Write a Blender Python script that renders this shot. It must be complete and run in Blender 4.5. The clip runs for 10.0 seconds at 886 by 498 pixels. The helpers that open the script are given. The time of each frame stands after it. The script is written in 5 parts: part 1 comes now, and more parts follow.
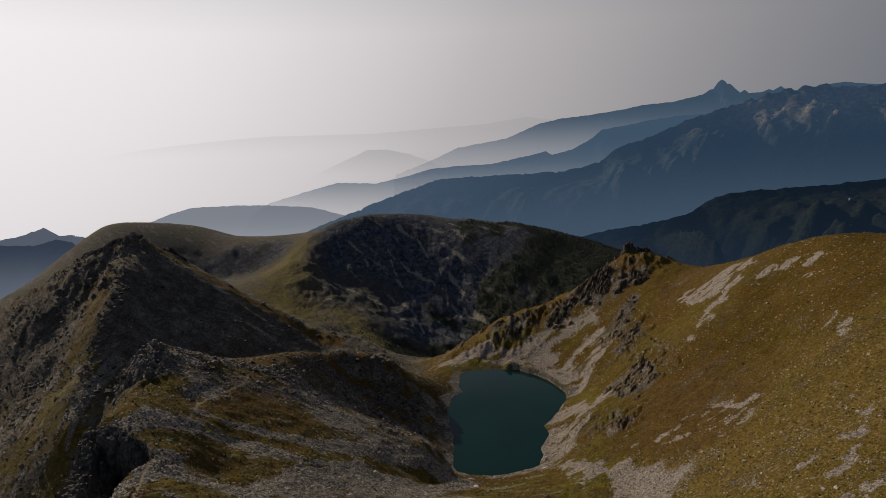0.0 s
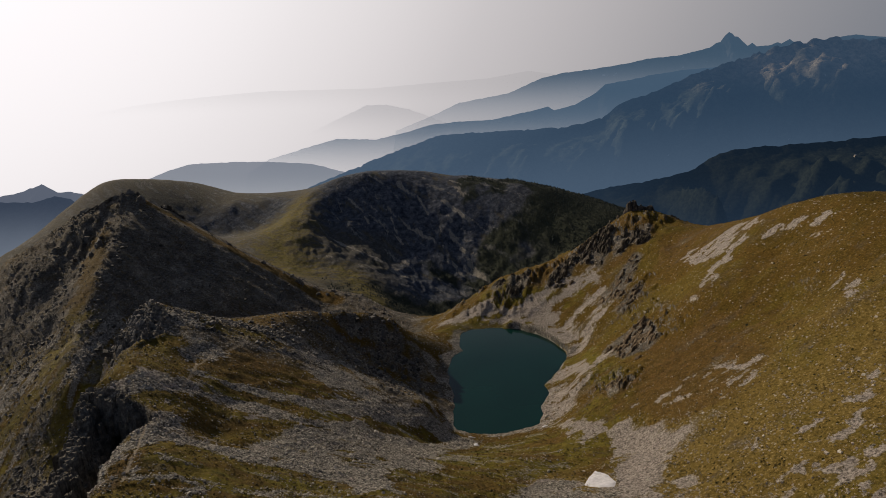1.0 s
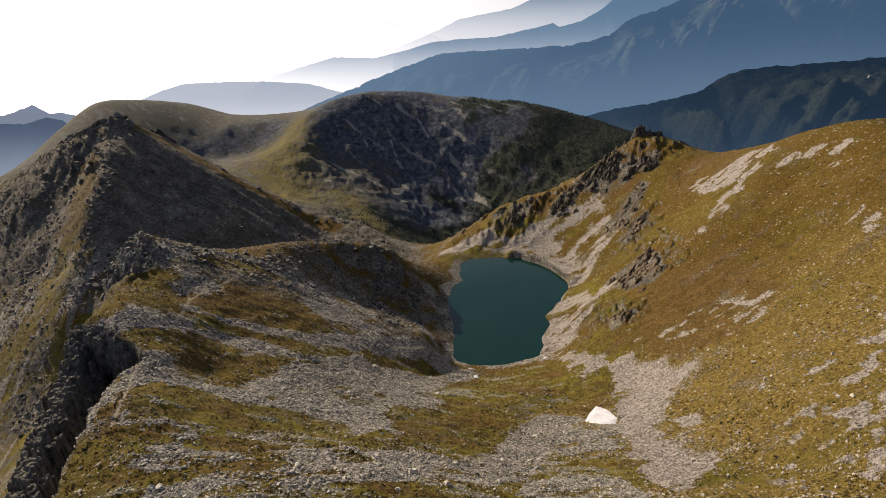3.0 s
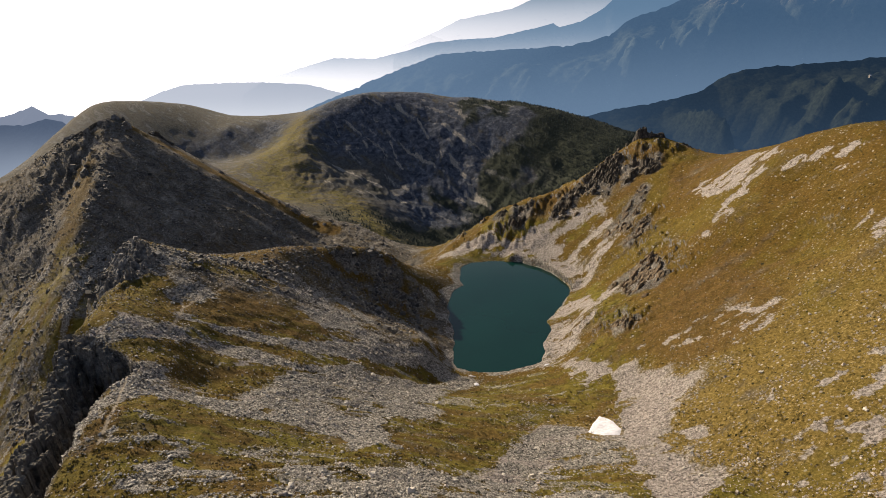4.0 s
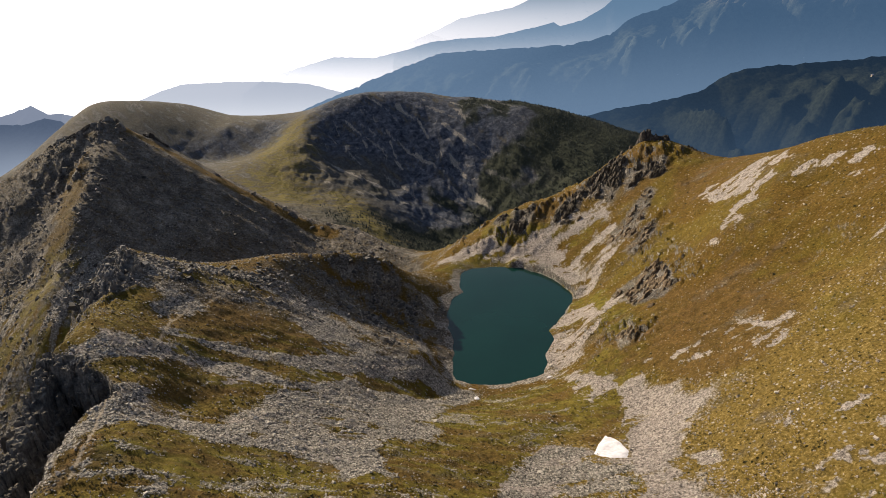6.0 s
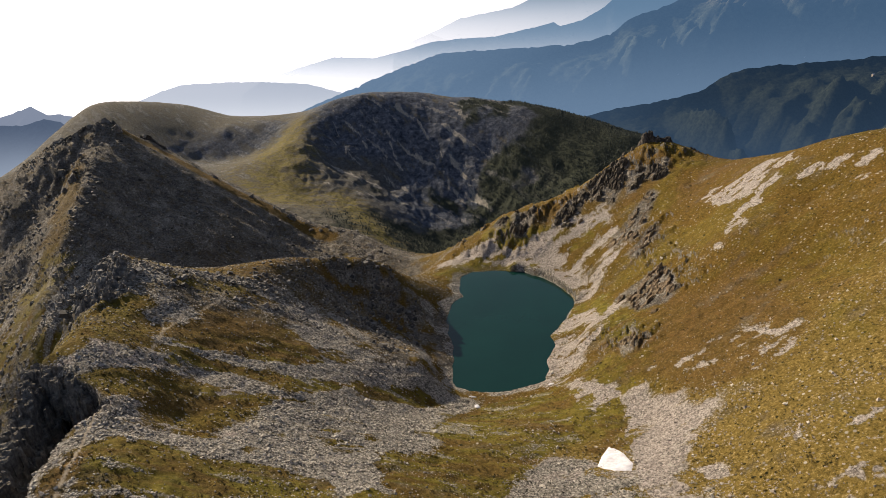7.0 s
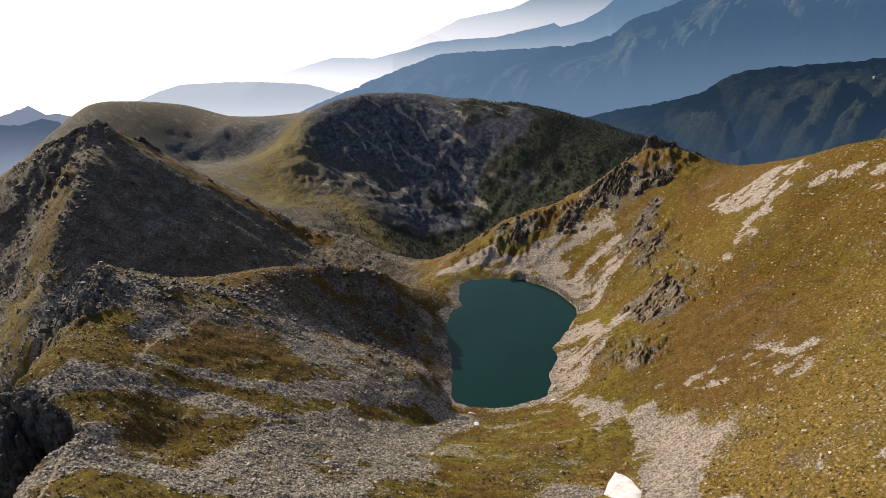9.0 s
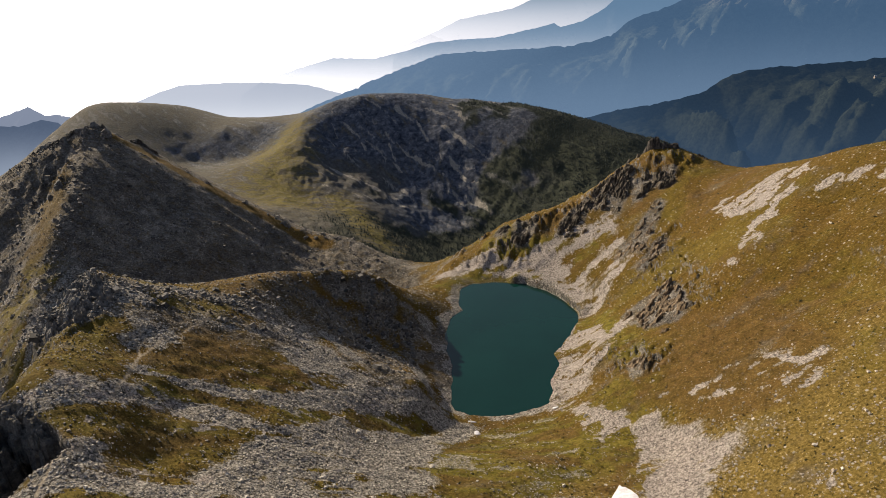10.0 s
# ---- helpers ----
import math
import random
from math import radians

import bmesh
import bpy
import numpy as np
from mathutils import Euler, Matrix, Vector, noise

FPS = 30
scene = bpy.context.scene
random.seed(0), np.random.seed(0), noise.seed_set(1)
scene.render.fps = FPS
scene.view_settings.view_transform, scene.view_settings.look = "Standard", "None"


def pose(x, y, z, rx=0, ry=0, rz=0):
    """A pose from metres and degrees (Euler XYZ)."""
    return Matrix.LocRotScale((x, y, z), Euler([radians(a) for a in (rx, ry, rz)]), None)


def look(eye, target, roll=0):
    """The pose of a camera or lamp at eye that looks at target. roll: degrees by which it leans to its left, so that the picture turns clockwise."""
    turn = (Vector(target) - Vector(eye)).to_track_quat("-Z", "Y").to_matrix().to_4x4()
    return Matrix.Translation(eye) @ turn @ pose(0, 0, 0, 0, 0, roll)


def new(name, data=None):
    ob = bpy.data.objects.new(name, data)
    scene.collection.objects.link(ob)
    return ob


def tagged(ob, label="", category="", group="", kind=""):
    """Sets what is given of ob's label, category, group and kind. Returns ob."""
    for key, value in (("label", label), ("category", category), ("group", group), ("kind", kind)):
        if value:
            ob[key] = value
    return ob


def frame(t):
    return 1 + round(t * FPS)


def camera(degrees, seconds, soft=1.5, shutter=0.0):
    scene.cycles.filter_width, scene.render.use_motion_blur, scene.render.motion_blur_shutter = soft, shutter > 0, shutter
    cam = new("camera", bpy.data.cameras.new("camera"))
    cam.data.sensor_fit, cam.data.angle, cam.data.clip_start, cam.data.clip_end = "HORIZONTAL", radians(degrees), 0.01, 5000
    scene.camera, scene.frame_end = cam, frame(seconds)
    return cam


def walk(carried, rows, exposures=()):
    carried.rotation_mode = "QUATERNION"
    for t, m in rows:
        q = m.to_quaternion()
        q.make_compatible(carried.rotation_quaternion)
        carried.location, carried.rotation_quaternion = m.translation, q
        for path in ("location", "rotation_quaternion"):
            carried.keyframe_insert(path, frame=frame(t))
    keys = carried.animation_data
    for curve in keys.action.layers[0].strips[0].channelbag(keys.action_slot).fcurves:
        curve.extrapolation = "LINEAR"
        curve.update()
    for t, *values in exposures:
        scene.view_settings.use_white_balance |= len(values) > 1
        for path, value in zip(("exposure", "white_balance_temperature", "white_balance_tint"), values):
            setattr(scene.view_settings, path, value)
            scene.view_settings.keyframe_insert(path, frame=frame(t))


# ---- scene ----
cam = camera(72.5, 10.0, soft=0.4)
PATH = [
    (0, (-0.884, 4.133, 140.559), (-0.879, 6.092, 140.153), -2.1),
    (0.5, (-0.82, 6.488, 140.51), (-0.819, 8.431, 140.036), -2.1),
    (1, (-0.797, 8.854, 140.462), (-0.799, 10.778, 139.918), -2.1),
    (1.5, (-0.83, 11.238, 140.429), (-0.835, 13.14, 139.812), -2.0),
    (2, (-0.798, 13.628, 140.404), (-0.806, 15.505, 139.713), -2.0),
    (2.5, (-0.743, 15.968, 140.383), (-0.754, 17.818, 139.622), -2.1),
    (2.7, (-0.700, 16.880, 140.385), (-0.712, 18.721, 139.605), -2.1),
    (3.1, (-0.580, 18.700, 140.400), (-0.592, 20.540, 139.617), -2.1),
    (4, (-0.32, 22.74, 140.448), (-0.333, 24.581, 139.666), -2.2),
    (4.5, (-0.206, 24.964, 140.464), (-0.219, 26.803, 139.68), -2.1),
    (5, (-0.088, 27.101, 140.498), (-0.102, 28.941, 139.713), -2.2),
    (5.5, (0.06, 29.306, 140.533), (0.046, 31.146, 139.748), -2.2),
    (7, (0.549, 35.978, 140.734), (0.534, 37.818, 139.949), -2.3),
    (7.5, (0.628, 38.232, 140.753), (0.614, 40.071, 139.969), -2.2),
    (8, (0.659, 40.522, 140.739), (0.645, 42.362, 139.955), -2.2),
    (8.5, (0.75, 42.846, 140.736), (0.736, 44.686, 139.952), -2.2),
    (9, (0.862, 45.16, 140.738), (0.849, 47.0, 139.954), -2.1),
    (9.5, (1.026, 47.407, 140.737), (1.013, 49.247, 139.953), -2.2),
    (10, (1.221, 49.664, 140.745), (1.207, 51.504, 139.962), -2.2),
]
EXPOSURES = [(0, -1.42), (1, -1.18), (2, -0.7), (2.7, -0.31), (4, -0.07), (10, -0.02)]
walk(cam, [(t, look(eye, target, roll)) for t, eye, target, roll in PATH], EXPOSURES)

# ---- world and sun ----
SUN_AZ, SUN_EL = 46.0, 25.0          # degrees to the left of the view's line, degrees high
to_sun = Vector((-math.sin(radians(SUN_AZ)) * math.cos(radians(SUN_EL)),
                 math.cos(radians(SUN_AZ)) * math.cos(radians(SUN_EL)), math.sin(radians(SUN_EL))))
sun = new("sun", bpy.data.lights.new("sun", "SUN"))
sun.data.energy, sun.data.angle, sun.data.color = 6.6, radians(0.6), (1.0, 0.84, 0.62)
sun.matrix_world = look(to_sun * 100, (0, 0, 0))


def make_world():
    """Morning sky with a bright haze low down, brightest towards the sun."""
    w = bpy.data.worlds.new("sky")
    w.use_nodes = True
    nt = w.node_tree
    nt.nodes.clear()
    N, K = nt.nodes.new, nt.links.new
    sky = N("ShaderNodeTexSky")
    sky.sky_type, sky.sun_disc = "NISHITA", False
    sky.sun_elevation, sky.sun_rotation = radians(SUN_EL), radians(-SUN_AZ)
    sky.altitude, sky.air_density, sky.dust_density, sky.ozone_density = 2500, 1.0, 3.0, 1.0
    co = N("ShaderNodeTexCoord")
    sep = N("ShaderNodeSeparateXYZ")
    K(co.outputs["Generated"], sep.inputs[0])
    low = N("ShaderNodeMapRange")            # haze: whole at and below the horizon, thin high up
    low.inputs[1].default_value, low.inputs[2].default_value = 0.14, 0.44
    low.inputs[3].default_value, low.inputs[4].default_value = 1.0, 0.1
    K(sep.outputs[2], low.inputs[0])
    dot = N("ShaderNodeVectorMath")
    dot.operation = "DOT_PRODUCT"
    dot.inputs[1].default_value = to_sun
    K(co.outputs["Generated"], dot.inputs[0])
    ramp = N("ShaderNodeValToRGB")           # haze colour by the angle to the sun
    K(dot.outputs["Value"], ramp.inputs[0])
    ramp.color_ramp.interpolation = "B_SPLINE"
    els = ramp.color_ramp.elements
    els[0].position, els[0].color = 0.0, (0.044, 0.054, 0.076, 1)
    els[1].position, els[1].color = 1.0, (0.64, 0.61, 0.62, 1)
    for pos, col in ((0.09, (0.092, 0.103, 0.124, 1)), (0.37, (0.195, 0.188, 0.195, 1)), (0.62, (0.33, 0.312, 0.317, 1)), (0.785, (0.47, 0.447, 0.45, 1)), (0.915, (0.58, 0.555, 0.565, 1))):
        e = els.new(pos)
        e.color = col
    bright = N("ShaderNodeVectorMath")
    bright.operation = "SCALE"
    bright.inputs["Scale"].default_value = 4.0
    K(ramp.outputs[0], bright.inputs[0])
    low_sky = N("ShaderNodeVectorMath")
    low_sky.operation = "SCALE"
    low_sky.inputs["Scale"].default_value = 0.09
    K(sky.outputs[0], low_sky.inputs[0])
    mix = N("ShaderNodeMix")
    mix.data_type = "RGBA"
    K(low.outputs[0], mix.inputs["Factor"])
    K(low_sky.outputs[0], mix.inputs["A"])
    K(bright.outputs[0], mix.inputs["B"])
    bg = N("ShaderNodeBackground")
    bg.inputs[1].default_value = 1.0
    out = N("ShaderNodeOutputWorld")
    K(mix.outputs["Result"], bg.inputs[0])
    K(bg.outputs[0], out.inputs[0])
    scene.world = w


make_world()

# ---- the lie of the land: crests, faces and shores, metres, lake level 0 ----
LAKE_SHORE = [(1, 236), (2, 230), (7, 227), (18, 225), (28, 228), (37, 232), (39, 238), (40, 247), (45, 256), (44, 264), (52, 276), (60, 291), (61, 300), (57, 312), (51, 321), (40, 331), (28, 333), (13, 332), (7, 326), (6, 313), (7, 304), (2, 297), (-1, 282), (0, 268), (2, 258), (1, 244)]
NEAR_RIDGE = [(-118, 200, 54), (-118, 230, 60), (-105, 236, 54), (-92, 243, 47), (-79, 249, 43), (-70, 262, 41), (-63, 278, 36), (-51, 287, 32), (-39, 294, 28), (-28, 298, 22), (-21, 300, 13)]
CLIFF_EDGE = [(-74, 145, 62), (-86, 153, 62), (-98, 159, 63), (-106, 180, 57), (-114, 205, 52)]
FORE_SLOPE = [(-63, 100, 67), (-35, 100, 66), (-11, 106, 59), (17, 122, 41), (46, 120, 42), (64, 112, 49), (73, 103, 58)]
FORE_MIDDLE = [(-68, 120, 66), (-74, 145, 62), (-41, 118, 58), (-30, 130, 50), (-14, 131, 47), (2, 150, 33), (27, 140, 32), (42, 160, 26), (57, 142, 36), (63, 175, 28), (73, 168, 38)]
WEST_SLOPE = [(-85, 191, 54), (-66, 173, 47), (-70, 219, 45), (-51, 246, 27), (-27, 153, 39), (-14, 190, 19), (-29, 205, 26), (-24, 263, 7), (-37, 271, 13), (-48, 281, 22), (-14, 251, 5), (-13, 280, 6), (-8, 228, 16), (-46, 175, 42), (-64, 150, 50)]
SOUTH_SHORE = [(21, 179, 21), (58, 178, 22), (9, 211, 4), (42, 213, 9), (52, 212, 16), (-8, 205, 11)]
EAST_CREST = [(-7, 356, -5), (3, 362, 0), (17, 368, 4), (28, 374, 11), (39, 381, 15), (57, 387, 19), (79, 391, 25), (97, 393, 36), (111, 390, 48), (122, 389, 56), (134, 383, 55), (149, 368, 50), (154, 350, 52), (156, 325, 61), (154, 300, 69), (156, 281, 78), (162, 266, 85), (164, 250, 89)]
EAST_FACE = [(49, 352, 10), (104, 362, 39), (77, 305, 15), (63, 224, 20), (84, 250, 26), (108, 288, 36), (129, 325, 46), (112, 250, 53), (89, 178, 47), (93, 144, 58), (120, 212, 54), (139, 250, 64), (139, 214, 77), (120, 178, 71), (79, 128, 55), (107, 155, 63), (65, 330, 8), (26, 345, 3), (56, 248, 12)]
WEST_PEAK_CREST = [(-337, 468, 16), (-316, 469, 25), (-303, 470, 34), (-282, 462, 45), (-270, 454, 50), (-261, 462, 57), (-248, 470, 63), (-236, 472, 63), (-231, 480, 53), (-224, 488, 46), (-216, 488, 45), (-210, 484, 39), (-198, 480, 34), (-178, 475, 23), (-155, 469, 11), (-131, 464, 0), (-114, 460, -9), (-102, 456, -12), (-87, 451, -13), (-66, 446, -17), (-53, 432, -20), (-45, 420, -22), (-30, 408, -23)]
PEAK_RIB = [(-240, 440, 51), (-232, 422, 50), (-224, 402, 44), (-216, 384, 41), (-210, 364, 34), (-207, 348, 26), (-207, 336, 17), (-206, 322, 11), (-205, 308, 5)]
PEAK_GULLY = [(-253, 436, 41), (-247, 405, 28), (-246, 388, 21), (-245, 370, 14), (-246, 355, 8)]
PEAK_SHOULDER = [(-228, 470, 57), (-215, 474, 45), (-201, 472, 37), (-186, 468, 29), (-157, 460, 14.5), (-129, 454, 0), (-112, 450, -9), (-99, 444, -16), (-83, 438, -19)]
WEST_PEAK_FACE = [(-263, 432, 43), (-267, 412, 33), (-270, 392, 23), (-214, 408, 41), (-199, 392, 26), (-168, 385, 12), (-185, 380, 17), (-198, 362, 24), (-198, 406, 28), (-177, 424, 16), (-166, 394, 13.5), (-152, 392, 7), (-146, 388, 3.5), (-154, 366, 3), (-119, 413, -11), (-133, 384, -7), (-92, 426, -20), (-188, 348, 14), (-69, 424, -22),
                  (-150, 300, -12), (-165, 260, -25), (-110, 345, -30), (-60, 365, -38), (-20, 372, -30)]
WEST_GULLY = [(-218, 326, 1), (-239, 345, 0), (-236, 320, -9), (-211, 290, -13), (-223, 285, -24), (-194, 290, -2), (-208, 252, -40), (-180, 210, -34)]
DOME_CREST = [(-384, 1600, -139), (-311, 1540, -113), (-264, 1520, -94), (-194, 1520, -82), (-58, 1540, -86), (24, 1500, -101), (89, 1450, -107), (177, 1420, -109), (252, 1400, -121), (293, 1350, -144), (339, 1330, -151), (392, 1300, -155)]
DOME_SPUR = [(-321, 1480, -122), (-302, 1330, -162), (-295, 1200, -200), (-243, 1110, -217), (-169, 1070, -222), (-121, 1000, -219), (-96, 930, -226)]
DOME_FACE = [(-254, 1330, -195), (-146, 1140, -227), (-242, 1420, -165), (-187, 1390, -180), (-84, 1390, -184), (-107, 1290, -247), (13, 1205, -286), (80, 1160, -298), (80, 1330, -201), (195, 1260, -211), (-12, 1090, -301), (128, 1190, -260), (258, 1220, -214), (309, 1250, -176), (-195, 1225, -211), (-94, 1075, -257)]
FAR_WEST_RIDGE = [(-963, 1620, -126), (-948, 1700, -105), (-858, 1750, -116), (-722, 1800, -135), (-596, 1750, -160), (-486, 1650, -147)]
SCARP = [(-596, 1470, -215), (-530, 1470, -211), (-459, 1470, -200), (-626, 1545, -176), (-546, 1550, -159), (-466, 1550, -150), (-407, 1545, -143), (-408, 1440, -186)]
FAR_WEST_FACE = [(-434, 1300, -187), (-360, 1250, -188), (-991, 1550, -161), (-1002, 1350, -209), (-425, 1150, -203), (-655, 1300, -192), (-295, 1000, -180)]
FOREST_RANGE = [(490, 2450, -355), (602, 2450, -330), (735, 2450, -306), (893, 2460, -288), (1028, 2470, -259), (1079, 2470, -224), (1130, 2460, -192), (1249, 2450, -172), (1460, 2440, -163), (1698, 2420, -147), (2015, 2420, -114)]
BLUE_RANGE = [(-665, 2924, -357), (-438, 2924, -271), (-212, 2906, -186), (8, 2889, -116), (169, 2881, -111), (411, 2881, -106), (601, 2889, -101), (766, 2906, -68), (856, 2924, -2), (1027, 2967, 41), (1205, 3010, 107), (1333, 3053, 136), (1492, 3096, 175), (1630, 3096, 219), (1750, 3061, 240), (1883, 3053, 257), (2051, 3010, 232), (2181, 3010, 249), (2600, 3010, 234)]
LOW_HILLS = [(-1999, 3354, -426), (-1643, 3354, -349), (-1508, 3354, -300), (-1378, 3354, -267), (-1108, 3354, -264), (-964, 3354, -269), (-714, 3354, -288), (-553, 3354, -336), (-317, 3354, -408)]
MIDDLE_RANGE = [(-1125, 3526, -356), (-992, 3526, -278), (-742, 3526, -211), (-588, 3526, -174), (-360, 3508, -184), (-168, 3491, -144), (-56, 3483, -112), (113, 3483, -99), (297, 3483, -96), (540, 3483, -51), (614, 3483, -34), (650, 3483, -55), (762, 3483, -30), (884, 3483, 32), (928, 3483, 75), (1072, 3483, 95), (1199, 3483, 118), (1362, 3483, 137), (1553, 3483, 146)]
PALE_HILLS = [(-897, 3741, -204), (-655, 3741, -95), (-431, 3741, -1), (-314, 3741, -1), (-174, 3741, -34), (82, 3741, -136)]
SUMMIT_RANGE = [(-276, 3870, -168), (-82, 3870, -100), (129, 3870, -12), (437, 3870, 36), (644, 3870, 120), (786, 3870, 146), (977, 3870, 163), (1168, 3870, 187), (1291, 3870, 211), (1467, 3870, 221), (1590, 3870, 245), (1663, 3870, 262), (1704, 3870, 288), (1728, 3870, 291), (1751, 3870, 327), (1774, 3870, 347), (1796, 3870, 339), (1811, 3870, 322), (1832, 3870, 318), (1862, 3870, 290), (1896, 3870, 264), (1923, 3870, 281), (1949, 3870, 259), (2037, 3870, 263), (2071, 3870, 279), (2100, 3870, 271), (2147, 3870, 293), (2177, 3870, 275), (2231, 3870, 263), (2527, 3870, 307), (2805, 3870, 280), (3060, 3870, 271)]
PLAIN_HILLS = [(-2465, 4071, -67), (-2229, 4071, -1), (-2000, 4071, 35), (-1716, 4071, 62), (-1321, 4071, 88), (-1096, 4071, 98), (-798, 4071, 95), (-425, 4071, 92), (-51, 4071, 112), (323, 4071, 128), (584, 4071, 166), (845, 4071, 127)]
FAR_LEFT_PEAKS = [(-2168, 2600, -327), (-1965, 2600, -298), (-1863, 2600, -278), (-1799, 2600, -266), (-1719, 2600, -239), (-1658, 2600, -274), (-1630, 2650, -284), (-1425, 2420, -262)]
FAR_LEFT_RIDGE = [(-1900, 2250, -225), (-1738, 2250, -240), (-1615, 2250, -252), (-1538, 2250, -254), (-1448, 2250, -235), (-1390, 2250, -245), (-1349, 2250, -291), (-1269, 2250, -346)]
BACK_SLOPES = [(0, -60, 96), (-110, -40, 92), (-40, 40, 84), (20, 50, 80), (60, 40, 88), (120, 30, 104), (150, 90, 100),
               (190, 200, 100), (230, 130, 112), (0, -300, 40), (-200, -200, 0), (250, -200, 60), (600, 0, -60), (450, 250, -20)]
HIDDEN_SLOPES = [(260, 330, 10), (230, 420, -20), (160, 470, -20), (100, 470, -40), (30, 480, -80), (-30, 500, -110), (0, 700, -235), (0, 850, -265), (120, 900, -265),
                 (-330, 600, -40), (-200, 640, -100), (-460, 600, -80), (-320, 200, -130), (-260, 110, -90), (-180, 20, 0),
                 (-420, 350, -90), (400, 700, -240), (-100, 780, -200), (-600, 900, -190), (-600, 500, -120), (300, 900, -260)]
CLIFF_FOOT = [(-107, 152, 26), (-109, 163, 26), (-117, 182, 26), (-126, 207, 26), (-133, 236, 30), (-150, 262, 20)]
FAR_FLOOR = [(-1260, 1640, -440), (-1180, 1850, -430), (-1040, 2000, -400), (-1420, 1300, -460), (-800, 2050, -380), (0, 2300, -520), (700, 2000, -480), (-700, 2500, -480), (-1500, 1900, -420), (-1600, 1300, -380), (1500, 1500, -450),
             (2600, 2200, -560), (-2600, 2400, -620), (0, 3300, -760), (1800, 3400, -760), (-1800, 3600, -800), (-3200, 3600, -820),
             (3300, 3600, -760), (0, 4800, -830), (-2500, 4500, -830), (2500, 4500, -830), (4800, 0, -800), (-4800, 0, -800),
             (0, -4800, -800), (3400, -3400, -800), (-3400, -3400, -800), (-1500, 300, -420), (1500, 300, -420), (0, -1500, -420),
             (1200, -900, -400), (-1200, -900, -400)]

CLIFF_NOTCH = [(-73.4, 143.6), (-76.3, 140.0), (-78.3, 135.2), (-76.9, 125.3), (-72.7, 113.0), (-69.6, 101.7), (-62, 80), (-140, 80), (-140, 175), (-116, 168), (-98, 158.5), (-84, 151.5)]

# -- terrain functions --
TABLE = np.random.RandomState(7).permutation(4096)
ANGLES = np.random.RandomState(8).rand(4096) * 2 * np.pi
GX, GY = np.cos(ANGLES), np.sin(ANGLES)


def grad_noise(x, y, seed=0):
    """Gradient noise over a plane, about -0.7 to 0.7."""
    xi, yi = np.floor(x).astype(np.int64), np.floor(y).astype(np.int64)
    fx, fy = x - xi, y - yi
    u, v = fx * fx * fx * (fx * (fx * 6 - 15) + 10), fy * fy * fy * (fy * (fy * 6 - 15) + 10)
    total = 0
    for dx in (0, 1):
        for dy in (0, 1):
            h = TABLE[(TABLE[(xi + dx + seed * 131) % 4096] + yi + dy) % 4096]
            total = total + (GX[h] * (fx - dx) + GY[h] * (fy - dy)) * (u if dx else 1 - u) * (v if dy else 1 - v)
    return total


def fbm(x, y, size, octaves, seed=0, gain=0.5):
    total, amp = 0, 1.0
    for k in range(octaves):
        total = total + amp * grad_noise(x / size * 2 ** k + 17.3 * k, y / size * 2 ** k - 9.1 * k, seed + k)
        amp *= gain
    return total


def ridged(x, y, size, octaves, seed=0, gain=0.5):
    total, amp = 0, 1.0
    for k in range(octaves):
        total = total + amp * (0.5 - 2 * np.abs(grad_noise(x / size * 2 ** k + 5.7 * k, y / size * 2 ** k + 3.1 * k, seed + k)))
        amp *= gain
    return total


def blocks(x, y, size, seed=0):
    """Broken blocks: a random number for the block at each place, and how near its joint lies (0 at the joint)."""
    x, y = x / size, y / size
    xi, yi = np.floor(x).astype(np.int64), np.floor(y).astype(np.int64)
    f1, f2, one = np.full(x.shape, 9.0), np.full(x.shape, 9.0), np.zeros(x.shape)
    for dx in (-1, 0, 1):
        for dy in (-1, 0, 1):
            h = TABLE[(TABLE[(xi + dx + seed * 131) % 4096] + yi + dy) % 4096]
            d = np.hypot(xi + dx + (h % 64) / 64 - x, yi + dy + (h // 64) / 64 - y)
            f2 = np.minimum(f2, np.maximum(f1, d))
            one = np.where(d < f1, (h * 37 % 1009) / 1009, one)
            f1 = np.minimum(f1, d)
    return one, f2 - f1


def along(line, step):
    """The points of a line, filled in every few metres."""
    out = []
    for a, b in zip(line[:-1], line[1:]):
        a, b = np.array(a, float), np.array(b, float)
        n = max(1, int(np.linalg.norm(b - a) / step))
        out += [a + (b - a) * k / n for k in range(n)]
    return out + [np.array(line[-1], float)]


def smooth(a, b, x):
    t = np.clip((x - a) / (b - a), 0, 1)
    return t * t * (3 - 2 * t)


def ring_distance(x, y, ring):
    """Metres from a closed outline; negative inside it."""
    p = np.array(ring, float)
    best, inside = np.full(x.shape, 1e9), np.zeros(x.shape, bool)
    for (ax, ay), (bx, by) in zip(p, np.roll(p, -1, 0)):
        t = np.clip(((x - ax) * (bx - ax) + (y - ay) * (by - ay)) / ((bx - ax) ** 2 + (by - ay) ** 2), 0, 1)
        best = np.minimum(best, np.hypot(x - ax - t * (bx - ax), y - ay - t * (by - ay)))
        cross = (ay > y) != (by > y)
        inside ^= cross & (x < (bx - ax) * (y - ay) / (by - ay + 1e-9) + ax)
    return np.where(inside, -best, best)


